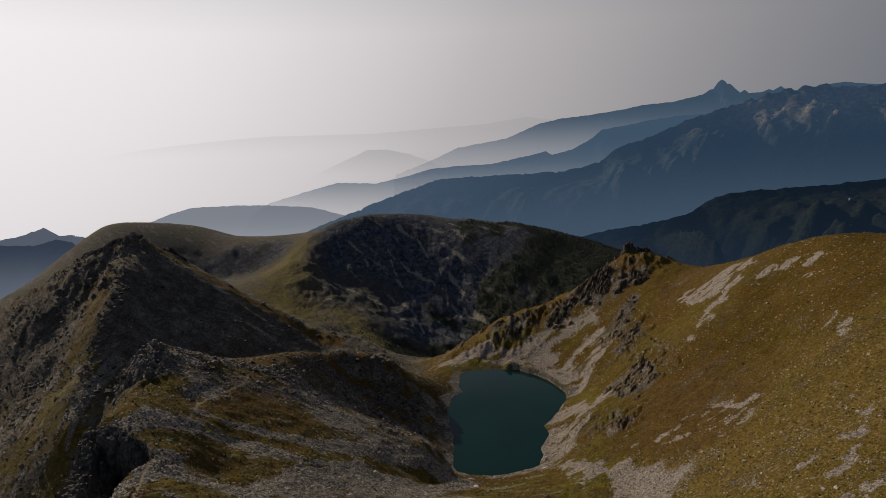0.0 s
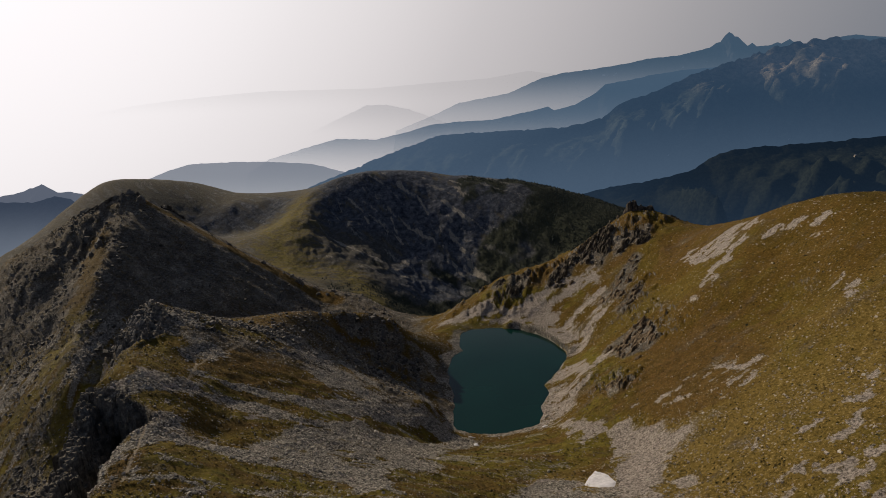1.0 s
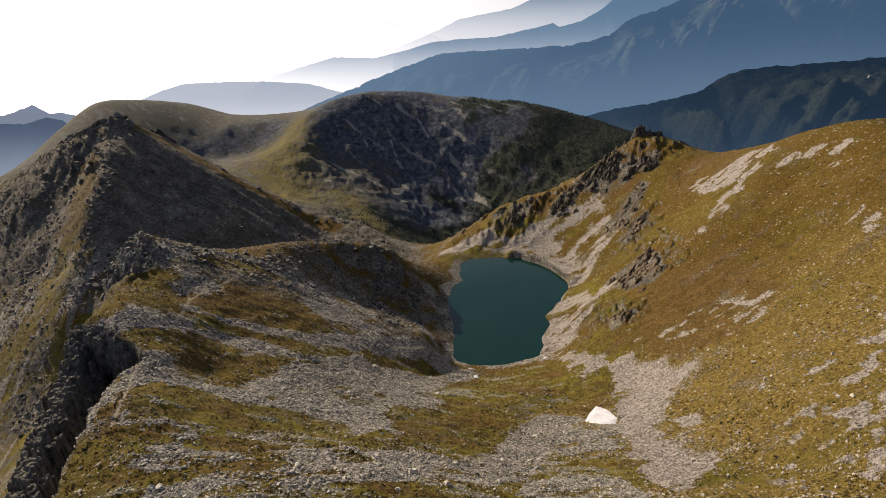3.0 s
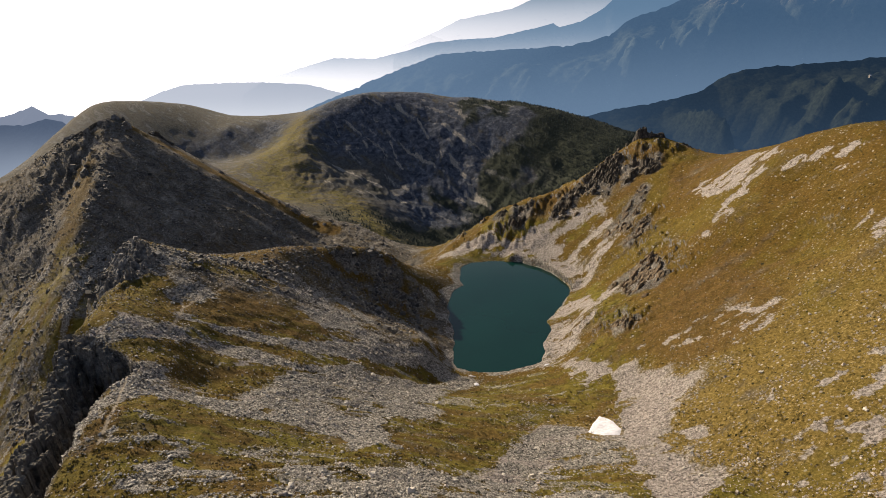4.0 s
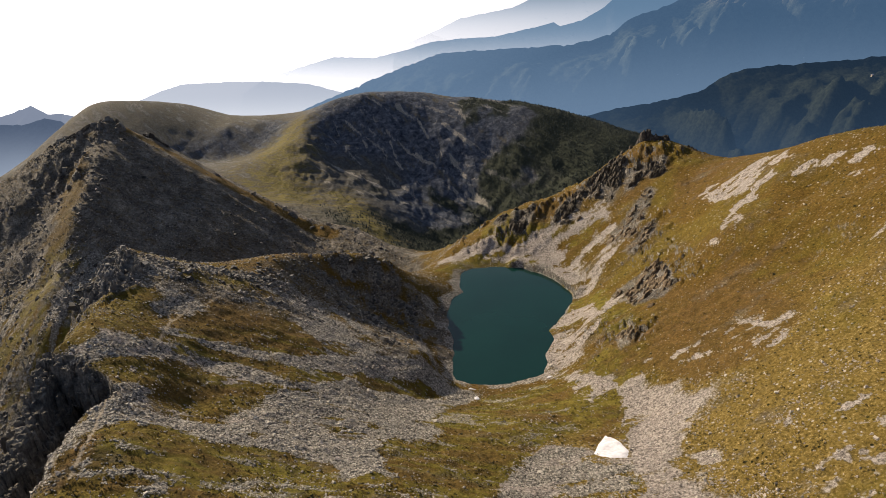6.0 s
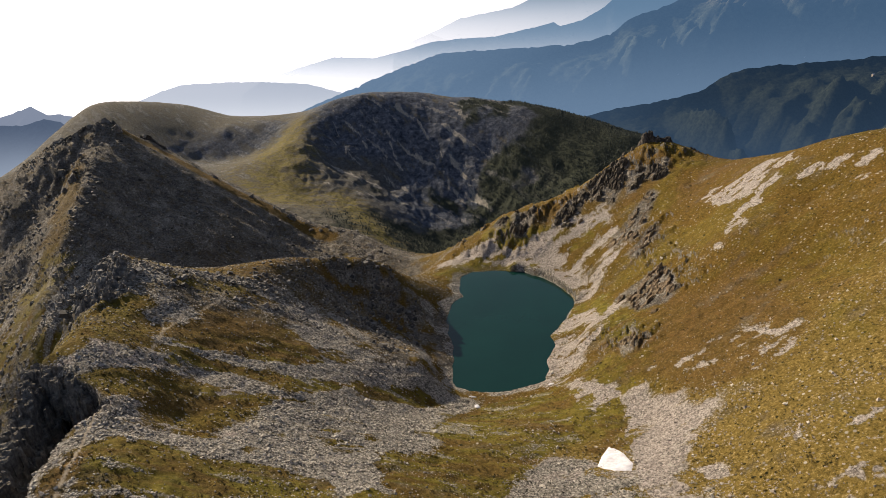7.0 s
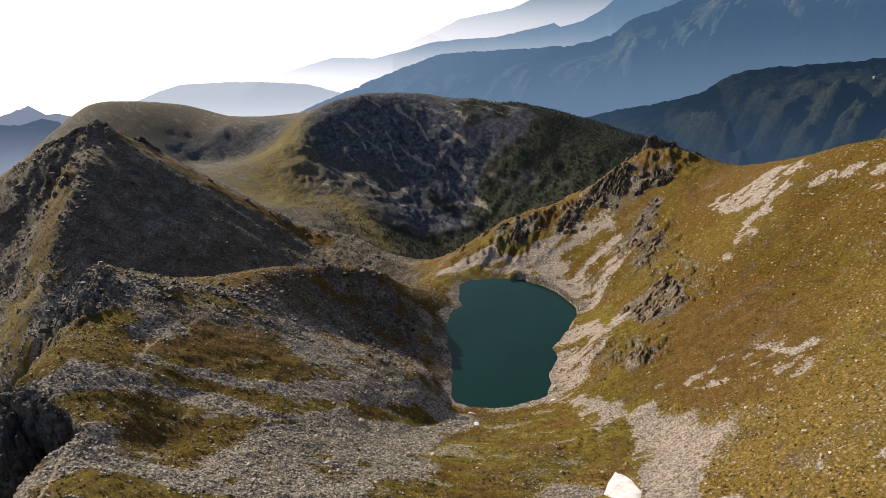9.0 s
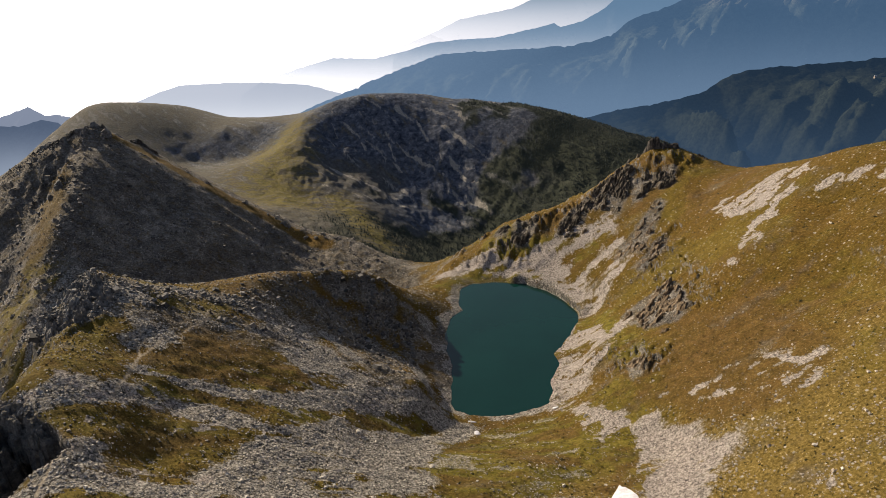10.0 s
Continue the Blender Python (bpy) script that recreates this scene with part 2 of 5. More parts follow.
def line_distance(x, y, line):
    best = np.full(x.shape, 1e9)
    for a, b in zip(line[:-1], line[1:]):
        ax, ay, bx, by = a[0], a[1], b[0], b[1]
        t = np.clip(((x - ax) * (bx - ax) + (y - ay) * (by - ay)) / ((bx - ax) ** 2 + (by - ay) ** 2 + 1e-9), 0, 1)
        best = np.minimum(best, np.hypot(x - ax - t * (bx - ax), y - ay - t * (by - ay)))
    return best


def form_weights():
    pts = []
    for line in (NEAR_RIDGE, CLIFF_EDGE, EAST_CREST, WEST_PEAK_CREST, PEAK_RIB, PEAK_GULLY, PEAK_SHOULDER):
        pts += along(line, 9)
    for line in (DOME_CREST, DOME_SPUR, FAR_WEST_RIDGE):
        pts += along(line, 50)
    for some in (FORE_SLOPE, FORE_MIDDLE, WEST_SLOPE, SOUTH_SHORE, EAST_FACE, WEST_PEAK_FACE, WEST_GULLY, DOME_FACE, FAR_WEST_FACE, SCARP,
                 BACK_SLOPES, HIDDEN_SLOPES, CLIFF_FOOT, FAR_FLOOR):
        pts += [np.array(p, float) for p in some]
    pts += [np.array((x, y, 0.5)) for x, y in LAKE_SHORE]
    pts = np.array(pts)
    n = len(pts)
    d = np.hypot(pts[:, None, 0] - pts[None, :, 0], pts[:, None, 1] - pts[None, :, 1])
    m = np.zeros((n + 1, n + 1))
    m[:n, :n] = d - np.eye(n) * 0.6
    m[:n, n] = m[n, :n] = 1
    w = np.linalg.solve(m, np.r_[pts[:, 2], 0])
    return pts, w


FORM_POINTS, FORM_W = form_weights()


def form(x, y):
    """The smooth height through crests, faces and shores."""
    out = np.full(x.shape, FORM_W[-1])
    for (px, py, _), w in zip(FORM_POINTS, FORM_W[:-1]):
        out += w * np.sqrt((x - px) ** 2 + (y - py) ** 2)
    return out


def height(x, y):
    """Height of the ground."""
    x, y = np.asarray(x, float), np.asarray(y, float)
    r = np.hypot(x, y)
    h = form(x, y)
    near = 1 - smooth(550, 900, r)
    crest = np.minimum(line_distance(x, y, EAST_CREST), line_distance(x, y, NEAR_RIDGE))
    calm = 0.25 + 0.75 * smooth(2, 25, crest)
    h = h + near * calm * (1.0 * fbm(x, y, 34, 4, 3) + 0.5 * ridged(x, y, 15, 4, 11, 0.55) + 0.45 * fbm(x, y * 1.6, 6, 3, 13, 0.6))
    # gullies on the west peak's flanks, crags on the east spur
    peak = smooth(120, 50, line_distance(x, y, WEST_PEAK_CREST[2:])) * near * smooth(2, 22, line_distance(x, y, WEST_PEAK_CREST[5:])) * smooth(3, 14, line_distance(x, y, PEAK_SHOULDER))
    shady = smooth(-6, 8, x - np.interp(y, [308, 336, 364, 402, 440, 490], [-205, -207, -210, -224, -240, -250]))
    down, over = 0.887 * x - 0.46 * y, 0.46 * x + 0.887 * y
    h = h + peak * (1 - shady) * (3.2 * ridged(x * 1.1 + 0.25 * y, y * 0.3, 17, 5, 21, 0.62) + 0.9 * smooth(-0.05, 0.05, fbm(x, y, 9, 4, 23)) + 1.2 * ridged(x, y, 7, 3, 24, 0.6) - 1.0)
    h = h + peak * shady * (1.5 * ridged(over, down * 0.22, 14, 5, 25, 0.6) + 0.5 * ridged(x, y, 6, 3, 26, 0.6) - 0.6)
    spur = smooth(48, 14, line_distance(x, y, EAST_CREST[3:10])) * smooth(0, 10, crest)
    step = fbm(x * 1.5, y, 18, 4, 31, 0.6)
    across, down = x * 0.9 - y * 0.43, y * 0.9 + x * 0.43
    h = h + spur * (2.8 * ridged(across, down * 0.35, 11, 5, 33, 0.6) + 1.8 * smooth(-0.04, 0.08, step) - 1.2)
    band = smooth(13, 4, np.minimum(line_distance(x, y, [(103, 312), (97, 296), (93, 270), (92, 247)]), line_distance(x, y, [(62, 236), (68, 224)])))
    h = h + band * (1.4 * smooth(-0.08, 0.08, fbm(x, y, 10, 4, 35, 0.6)) + 1.1 * ridged(x, y, 8, 4, 36, 0.6) - 0.9)
    flank = smooth(18, 6, line_distance(x, y, [(-116, 226), (-112, 205), (-108, 185)]))
    h = h + flank * (1.2 * smooth(-0.08, 0.08, fbm(x, y * 0.7, 10, 4, 37, 0.6)) + 1.4 * ridged(x, y, 8, 4, 38, 0.6) - 0.9)
    far = smooth(600, 1000, r)
    u, v = x + 0.5 * y, y - 0.5 * x
    h = h + far * (6 * ridged(u, v * 0.4, 120, 6, 41, 0.55) + 5 * ridged(x, y, 75, 6, 45, 0.6) + 6 * fbm(x, y, 90, 6, 51, 0.55) - 3) * smooth(5, 160, line_distance(x, y, DOME_CREST) + 8) * (0.5 + 0.5 * smooth(1080, 1250, y)) * (0.13 + 0.87 * np.maximum(smooth(-420, -280, x), 0.2 * smooth(110, 40, line_distance(x, y, FAR_SCARP[0][1]))))
    notch = ring_distance(x, y, CLIFF_NOTCH) + 1.5 * fbm(x, y, 6, 3, 64)
    h = h - 17 * smooth(0.4, -2.2, notch) * smooth(-45, -12, notch) - 5 * smooth(-4, -6.5, notch + 1.5 * fbm(x, y, 9, 2, 66)) * smooth(-45, -12, notch)
    bank = 2.4 * smooth(9, 4, line_distance(x, y, [(40, 332), (51, 322), (58, 312), (62, 300)]))
    d = ring_distance(x, y, LAKE_SHORE) + 1.2 * fbm(x, y, 7, 3, 61)
    h = np.where(d < 16, np.where(d < 0, np.maximum(d * 0.5, -4), d * 0.3 * (1 - smooth(0, 16, d)) + np.maximum(h, 0.05 * d) * smooth(0, 16, d)), h)
    h = h + bank * smooth(0.2, 1.6, d) * smooth(12, 3, d)
    return h
SLOPE_SCREE = [
    [(121, 309), (128, 312), (138, 305), (147, 303), (151, 291), (147, 281), (141, 281), (139, 275), (132, 273), (127, 266), (120, 264), (117, 252), (111, 248), (109, 255), (114, 263), (120, 270), (126, 277), (122, 291)],
    [(140, 270), (144, 270), (150, 262), (155, 254), (158, 244), (156, 242), (151, 247), (147, 257), (142, 263)],
    [(103, 252), (107, 252), (108, 249), (104, 248)],
    [(127, 196), (133, 200), (131, 186), (124, 182)]]
SLOPE_RUBBLE = [[(143, 253), (151, 238), (153, 233), (148, 227), (144, 236)]]
PALE_SCREE_LOW = [(3, [(44, 215), (51, 201)]),
    (5, [(58, 191), (63, 176), (66, 171)]),
    (6, [(60, 177), (54, 158), (47, 148)]),
    (6, [(47, 145), (49, 133), (50, 122)]),
    (1.5, [(58, 145), (61, 143)]),
    (8, [(54, 341), (67, 346), (80, 348)]),
    (6, [(13, 347), (35, 346), (54, 337), (62, 317), (64, 301)]),
    (4, [(-1, 344), (16, 352)]),
    (6, [(58, 268), (50, 252), (44, 241), (42, 227)]),
    (3, [(55, 246), (64, 252), (71, 262)])]
WEST_SCREE = [(9, [(-46, 152), (-28, 146), (-14, 162)]), (8, [(-14, 186), (-2, 200), (3, 212)]), (6, [(-26, 130), (-12, 119)]), (7, [(-8, 168), (-4, 186)]), (4, [(-45, 246), (-30, 232), (-18, 222)]), (3, [(-14, 252), (-8, 235)]), (12, [(-61, 238), (-33, 210), (-9, 216)]), (12, [(-49, 187), (-28, 197), (-8, 197)]), (11, [(-43, 159), (-24, 167), (-6, 180)]), (8, [(-38, 140), (-22, 156)]), (6, [(-35, 128), (-19, 136)]), (4, [(-15, 132), (-8, 130)]), (4, [(-28, 105), (-12, 109), (9, 122)]), (5, [(-11, 287), (-3, 269)])]
WEST_TONGUES = [(2.5, [(-80, 180), (-72, 184), (-61, 185), (-49, 185)]), (3.5, [(-70, 171), (-62, 174), (-46, 172)]), (2.6, [(-68, 136), (-58, 138)]), (4.5, [(-58, 137), (-50, 136), (-38, 139)]), (2.6, [(-63, 115), (-56, 115), (-50, 115)]), (3, [(-51, 115), (-51, 109), (-53, 100)]), (2.8, [(-50, 105), (-39, 104)]), (2.5, [(-41, 117), (-33, 122)]), (3, [(-33, 109), (-29, 109)]), (4, [(-104, 221), (-88, 232), (-62, 244)]), (3, [(-88, 208), (-58, 224)]), (5, [(-88, 157), (-76, 172)]), (3.5, [(-72, 145), (-73, 134), (-76, 123), (-76, 114)]), (7, [(-112, 221), (-96, 214), (-85, 200)]), (8, [(-48, 262), (-34, 258), (-24, 250)])]
WEST_TURF = [(3.5, [(-51, 202), (-37, 207)]), (3.5, [(-23, 195), (-10, 207)]), (3, [(-30, 194), (-25, 195)]), (3, [(-27, 157), (-21, 159)]), (3, [(-31, 117), (-17, 126)]), (2.2, [(-23, 114), (-11, 124)]), (1.5, [(-25, 108), (-18, 109)]), (4, [(-12, 149), (0, 154), (13, 157)]), (4.5, [(-3, 135), (12, 143)]), (5, [(3, 174), (20, 171)]), (3, [(-6, 125), (9, 130)]), (2, [(20, 128), (24, 128)]), (1.6, [(22, 143), (26, 142)])]
RAVINE_TURF = [(7, [(-218, 335), (-218, 322), (-220, 308)]), (6, [(-222, 303), (-226, 286)]), (5, [(-190, 262), (-196, 285)])]
DARK_RUBBLE = [(7, [(-104, 221), (-88, 232), (-62, 244)]), (6, [(-88, 208), (-58, 224)]), (6, [(-62, 262), (-50, 268)]), (9, [(-52, 262), (-36, 252), (-22, 238)]), (6, [(-66, 250), (-46, 257)])]
# slabs on the ridge's lakeward flank; its shade is put in as dark rock cover
SHADED_SLABS = [(8, [(-46, 286), (-38, 281), (-25, 277), (-14, 268), (-9, 260)]), (5, [(-51, 266), (-33, 259), (-18, 227)]), (7, [(-39, 289), (-18, 283), (-3, 278)]), (3, [(-7, 265), (-1, 245)])]
OUTCROPS = [(3.0, [(81, 360), (85, 378), (92, 384), (101, 386), (106, 383), (107, 376), (103, 368), (97, 353), (92, 347), (88, 356)]),
    (2.6, [(99, 351), (103, 366), (109, 368), (114, 363), (120, 363), (124, 361), (120, 350), (115, 350), (109, 355), (103, 350)]),
    (2.4, [(60, 354), (65, 366), (76, 375), (82, 376), (84, 368), (79, 361), (71, 350), (65, 350)]),
    (2.0, [(37, 360), (40, 376), (46, 378), (54, 375), (50, 362), (46, 357), (41, 355)]),
    (1.5, [(27, 372), (30, 376), (35, 379), (38, 374), (34, 366)]),
    (2.2, [(88, 312), (93, 327), (100, 335), (108, 343), (112, 340), (106, 329), (99, 318), (92, 308)]),
    (1.6, [(82, 318), (88, 326), (92, 323), (91, 317), (85, 312)]),
    (1.8, [(86, 300), (91, 303), (100, 311), (104, 309), (98, 301), (89, 293)]),
    (2.4, [(71, 264), (75, 269), (80, 271), (86, 270), (92, 272), (91, 258), (88, 243), (83, 239), (75, 246)]),
    (1.8, [(62, 226), (66, 231), (68, 226), (66, 218), (62, 217)])]
OUTLET_ROCKS = [(-78, 442), (-36, 426), (-18, 398), (-12, 366), (-20, 322), (-34, 318), (-48, 345)]
KNOLL_FACE = [(2.4, [(-122, 210), (-119, 221), (-113, 224), (-106, 222), (-99, 212), (-97, 203), (-104, 196), (-112, 197), (-120, 202)])]
EAST_SHORE = [(6, [(10, 125), (20, 142), (29, 158)]), (7, [(25, 352), (41, 343), (58, 344), (70, 344)]), (6, [(47, 338), (63, 330), (76, 334)]), (5, [(61, 317), (76, 324), (85, 329)]), (4, [(65, 293), (76, 302), (83, 311)]), (5, [(63, 306), (58, 326)]), (3, [(79, 341), (86, 343)])]
EAST_TURF = [(2.5, [(82, 339), (73, 329), (65, 325)]), (2.5, [(73, 318), (64, 311)]), (3, [(22, 341), (32, 350)])]
DOME_STREAKS = [(3.5, [(-137, 1423), (-71, 1373), (-3, 1310)]), (3, [(-239, 1308), (-193, 1290), (-135, 1248)]), (3.5, [(1, 1430), (31, 1395), (60, 1364)]), (3.5, [(14, 1350), (52, 1279), (90, 1191)]), (2.5, [(-3, 1310), (40, 1234)]), (5, [(-109, 1491), (-87, 1472)]), (5, [(-230, 1457), (-208, 1435)]), (7, [(11, 1515), (31, 1470), (51, 1429)]), (2.5, [(-123, 1404), (-103, 1351), (-94, 1337)]), (2.5, [(-189, 1417), (-175, 1389)]), (2.5, [(-58, 1454), (-32, 1395)])]
FAR_SCARP = [(36, [(-610, 1505), (-520, 1510), (-420, 1505)])]
STONY_GRASS = [(8, [(84, 122), (94, 132), (104, 146)]), (6, [(70, 108), (80, 112)]), (3, [(78, 138), (86, 137), (96, 139)]),
    (3, [(75, 129), (81, 125)]),
    (5, [(72, 198), (82, 192), (92, 185)]),
    (4, [(71, 110), (77, 110)]),
    (9, [(-83, 164), (-71, 162), (-56, 156)]),
    (7, [(9, 183), (29, 195), (47, 191)])]
LUSH_GRASS = [(55, [(-375, 1440), (-360, 1330), (-350, 1200), (-290, 1110)]),
    (6, [(0, 174), (5, 191), (20, 199), (32, 201), (45, 192), (52, 188)]),
    (2.5, [(19, 129), (25, 133), (38, 131), (42, 128)]),
    (2, [(44, 149), (45, 140)]),
    (4, [(67, 274), (68, 249)]),
    (5, [(-61, 163), (-46, 160), (-31, 159)]),
    (6, [(-51, 121), (-41, 124), (-29, 126), (-15, 127)]),
    (4, [(-58, 104), (-47, 107)]),
    (3, [(-4, 328), (19, 339)]),
    (4, [(36, 348), (26, 346)]),
    (25, [(-209, 1156), (-175, 1106), (-125, 992), (-102, 939)]),
    (45, [(-370, 1245), (-330, 1172), (-280, 1138)])]
CRAGS = [(8, [(-115, 222), (-117, 208), (-107, 181)]),
    (70, [(-244, 472), (-253, 447), (-249, 395)]),
    (60, [(-232, 467), (-191, 472), (-148, 461), (-99, 448)]),
    (40, [(-170, 432), (-130, 428), (-80, 420)]),
    (22, [(-95, 446), (-60, 436), (-32, 412)])]
BROWN_HEATH = [(4.5, [(49, 177), (42, 169)]),
    (5.5, [(11, 222), (16, 215)]),
    (3, [(-67, 115), (-71, 123)]),
    (5, [(-69, 266), (-58, 277), (-49, 284)]),
    (6, [(-78, 247), (-74, 247)]),
    (8, [(-73, 200), (-60, 203), (-45, 199)]),
    (13, [(78, 215), (86, 215), (97, 220)]),
    (6, [(-75, 173), (-61, 177)]),
    (10, [(129, 325), (144, 329)])]
# fields of turf, scree, stones and heath, by their outlines
TURF = [
    [(-77, 182), (-73, 190), (-62, 195), (-47, 199), (-39, 201), (-45, 192), (-55, 187), (-65, 186)],
    [(-77, 175), (-73, 180), (-62, 181), (-53, 182), (-44, 185), (-31, 192), (-36, 182), (-45, 176), (-57, 176), (-68, 175), (-74, 171)],
    [(-68, 128), (-61, 137), (-55, 134), (-51, 130), (-44, 133), (-36, 135), (-33, 131), (-27, 132), (-24, 129), (-31, 127), (-41, 122), (-43, 118), (-40, 113), (-32, 120), (-21, 126), (-15, 123), (-18, 119), (-29, 116), (-33, 108), (-40, 106), (-47, 108), (-51, 115), (-56, 116), (-58, 117), (-63, 115)],
    [(-61, 112), (-56, 114), (-53, 112), (-56, 109), (-59, 108)],
    [(-63, 106), (-56, 103), (-55, 101), (-55, 97), (-46, 96), (-44, 95), (-48, 93), (-52, 93), (-56, 91)],
    [(-44, 98), (-39, 103), (-34, 102), (-29, 107), (-26, 105), (-30, 99), (-33, 96), (-39, 97)],
    [(-33, 94), (-30, 98), (-26, 100), (-26, 96), (-31, 93)],
    [(-29, 88), (-24, 95), (-13, 99), (-3, 104), (6, 104), (7, 99)],
    [(-17, 144), (-16, 152), (-7, 154), (-2, 165), (-6, 185), (11, 213), (22, 217), (36, 221), (41, 204), (37, 185), (38, 172), (26, 164), (19, 157), (14, 148), (9, 137), (9, 125), (-1, 119), (-11, 122), (-14, 132)],
    [(19, 125), (26, 132), (35, 133), (44, 127), (37, 125), (27, 124), (20, 122)],
    [(40, 145), (43, 146), (45, 137), (43, 136), (40, 139)],
    [(-31, 194), (-20, 202), (-9, 209), (-11, 203), (-20, 193), (-28, 188)],
    [(60, 291), (69, 288), (73, 278), (68, 275), (59, 279), (51, 272)],
    [(59, 244), (71, 246), (71, 230), (64, 227)],
    [(67, 336), (78, 341), (80, 336), (72, 329), (65, 323), (63, 328)],
    [(28, 366), (37, 360), (38, 353), (29, 347)],
    [(40, 190), (54, 191), (50, 179), (40, 178)]]
SCREE_FIELDS = [
    [(-78, 182), (-72, 187), (-63, 186), (-54, 183), (-56, 180), (-67, 181), (-75, 181)],
    [(-69, 169), (-64, 177), (-55, 176), (-46, 172), (-41, 171), (-50, 168), (-60, 168), (-67, 168)],
    [(-65, 133), (-63, 148), (-56, 140), (-48, 148), (-48, 161), (-44, 171), (-33, 184), (-19, 187), (-6, 179), (-6, 161), (-18, 152), (-16, 140), (-13, 132), (-21, 127), (-33, 134), (-41, 135), (-50, 131), (-57, 136), (-63, 131)],
    [(-62, 113), (-57, 117), (-51, 116), (-49, 112), (-50, 107), (-43, 106), (-38, 103), (-44, 101), (-47, 98), (-52, 99), (-56, 100), (-53, 104), (-58, 105), (-52, 110), (-59, 111)],
    [(-49, 90), (-50, 93), (-45, 95), (-40, 97), (-34, 98), (-28, 105), (-31, 110), (-24, 116), (-13, 118), (-2, 123), (9, 122), (14, 148), (24, 160), (36, 161), (35, 151), (45, 147), (41, 135), (35, 134), (20, 128), (15, 117), (6, 105), (-3, 104), (-18, 97), (-25, 94), (-30, 88)],
    [(16, 118), (27, 124), (36, 123), (37, 108), (11, 101)],
    [(-58, 257), (-41, 275), (-27, 254), (-20, 202), (-31, 194), (-39, 199), (-49, 211), (-60, 223)]]
PALE_FIELDS = [
    [(56, 192), (67, 182), (67, 176), (63, 177), (69, 165), (65, 163), (59, 154), (54, 149), (51, 145), (52, 134), (53, 119), (47, 111), (42, 112), (41, 118), (41, 132), (45, 134), (45, 147), (47, 158), (51, 178)],
    [(44, 218), (55, 197), (50, 191), (42, 198)],
    [(58, 144), (61, 143), (63, 139), (61, 138), (58, 141)],
    [(82, 175), (87, 179), (88, 183), (92, 185), (94, 176), (91, 173), (86, 173), (83, 172)],
    [(46, 268), (58, 280), (66, 276), (63, 246), (55, 237), (47, 234), (39, 226), (39, 243)]]
STONY_RINGS = [
    [(80, 204), (94, 194), (102, 180), (97, 173), (92, 173), (83, 172), (74, 186), (69, 199)],
    [(77, 132), (83, 131), (89, 131), (95, 130), (92, 125), (86, 123), (83, 125), (78, 127)],
    [(74, 109), (86, 115), (68, 89), (67, 99)],
    [(71, 124), (76, 124), (82, 120), (82, 116), (75, 117), (71, 119)]]
HEATH_RINGS = [
    [(-89, 189), (-85, 200), (-76, 212), (-67, 213), (-56, 210), (-61, 200), (-73, 191), (-80, 182)],
    [(-73, 152), (-66, 161), (-57, 164), (-52, 162), (-62, 155), (-69, 146)],
    [(40, 362), (62, 352), (86, 346), (100, 340), (126, 352), (124, 370), (104, 388), (62, 378)],
    [(84, 243), (104, 217), (102, 182), (84, 171), (71, 177), (64, 200)]]
FOOTPATH = [(0.26, [(-77, 165), (-80, 180), (-82, 188), (-81, 198), (-77, 206), (-76, 213), (-77, 225)]), (0.25, [(-82, 188), (-86, 194), (-88, 197)]), (0.3, [(-72, 144), (-75, 140), (-73, 132), (-68, 120), (-66, 112)])]


def patch(x, y, zones, rag, soft=0.35):
    """How far a place lies in any of the zones, 0 to 1, with ragged edges; rag is noise about 0."""
    best = np.zeros(x.shape)
    for half, line in zones:
        best = np.maximum(best, 1.5 - 0.5 * line_distance(x, y, line) / half)
    return smooth(0.5 - soft, 0.5 + soft, best * 0.5 + rag)


def within(x, y, rings, rag, soft=0.7):
    """How far a place lies within any of the outlines, 0 to 1; rag, in metres, frays the edges."""
    best = np.zeros(x.shape)
    for ring in rings:
        p = np.array(ring, float)
        lo, hi = p.min(0) - 6, p.max(0) + 6
        box = (x > lo[0]) & (x < hi[0]) & (y > lo[1]) & (y < hi[1])
        if box.any():
            best[box] = np.maximum(best[box], smooth(soft, -soft, ring_distance(x[box], y[box], ring) + rag[box]))
    return best


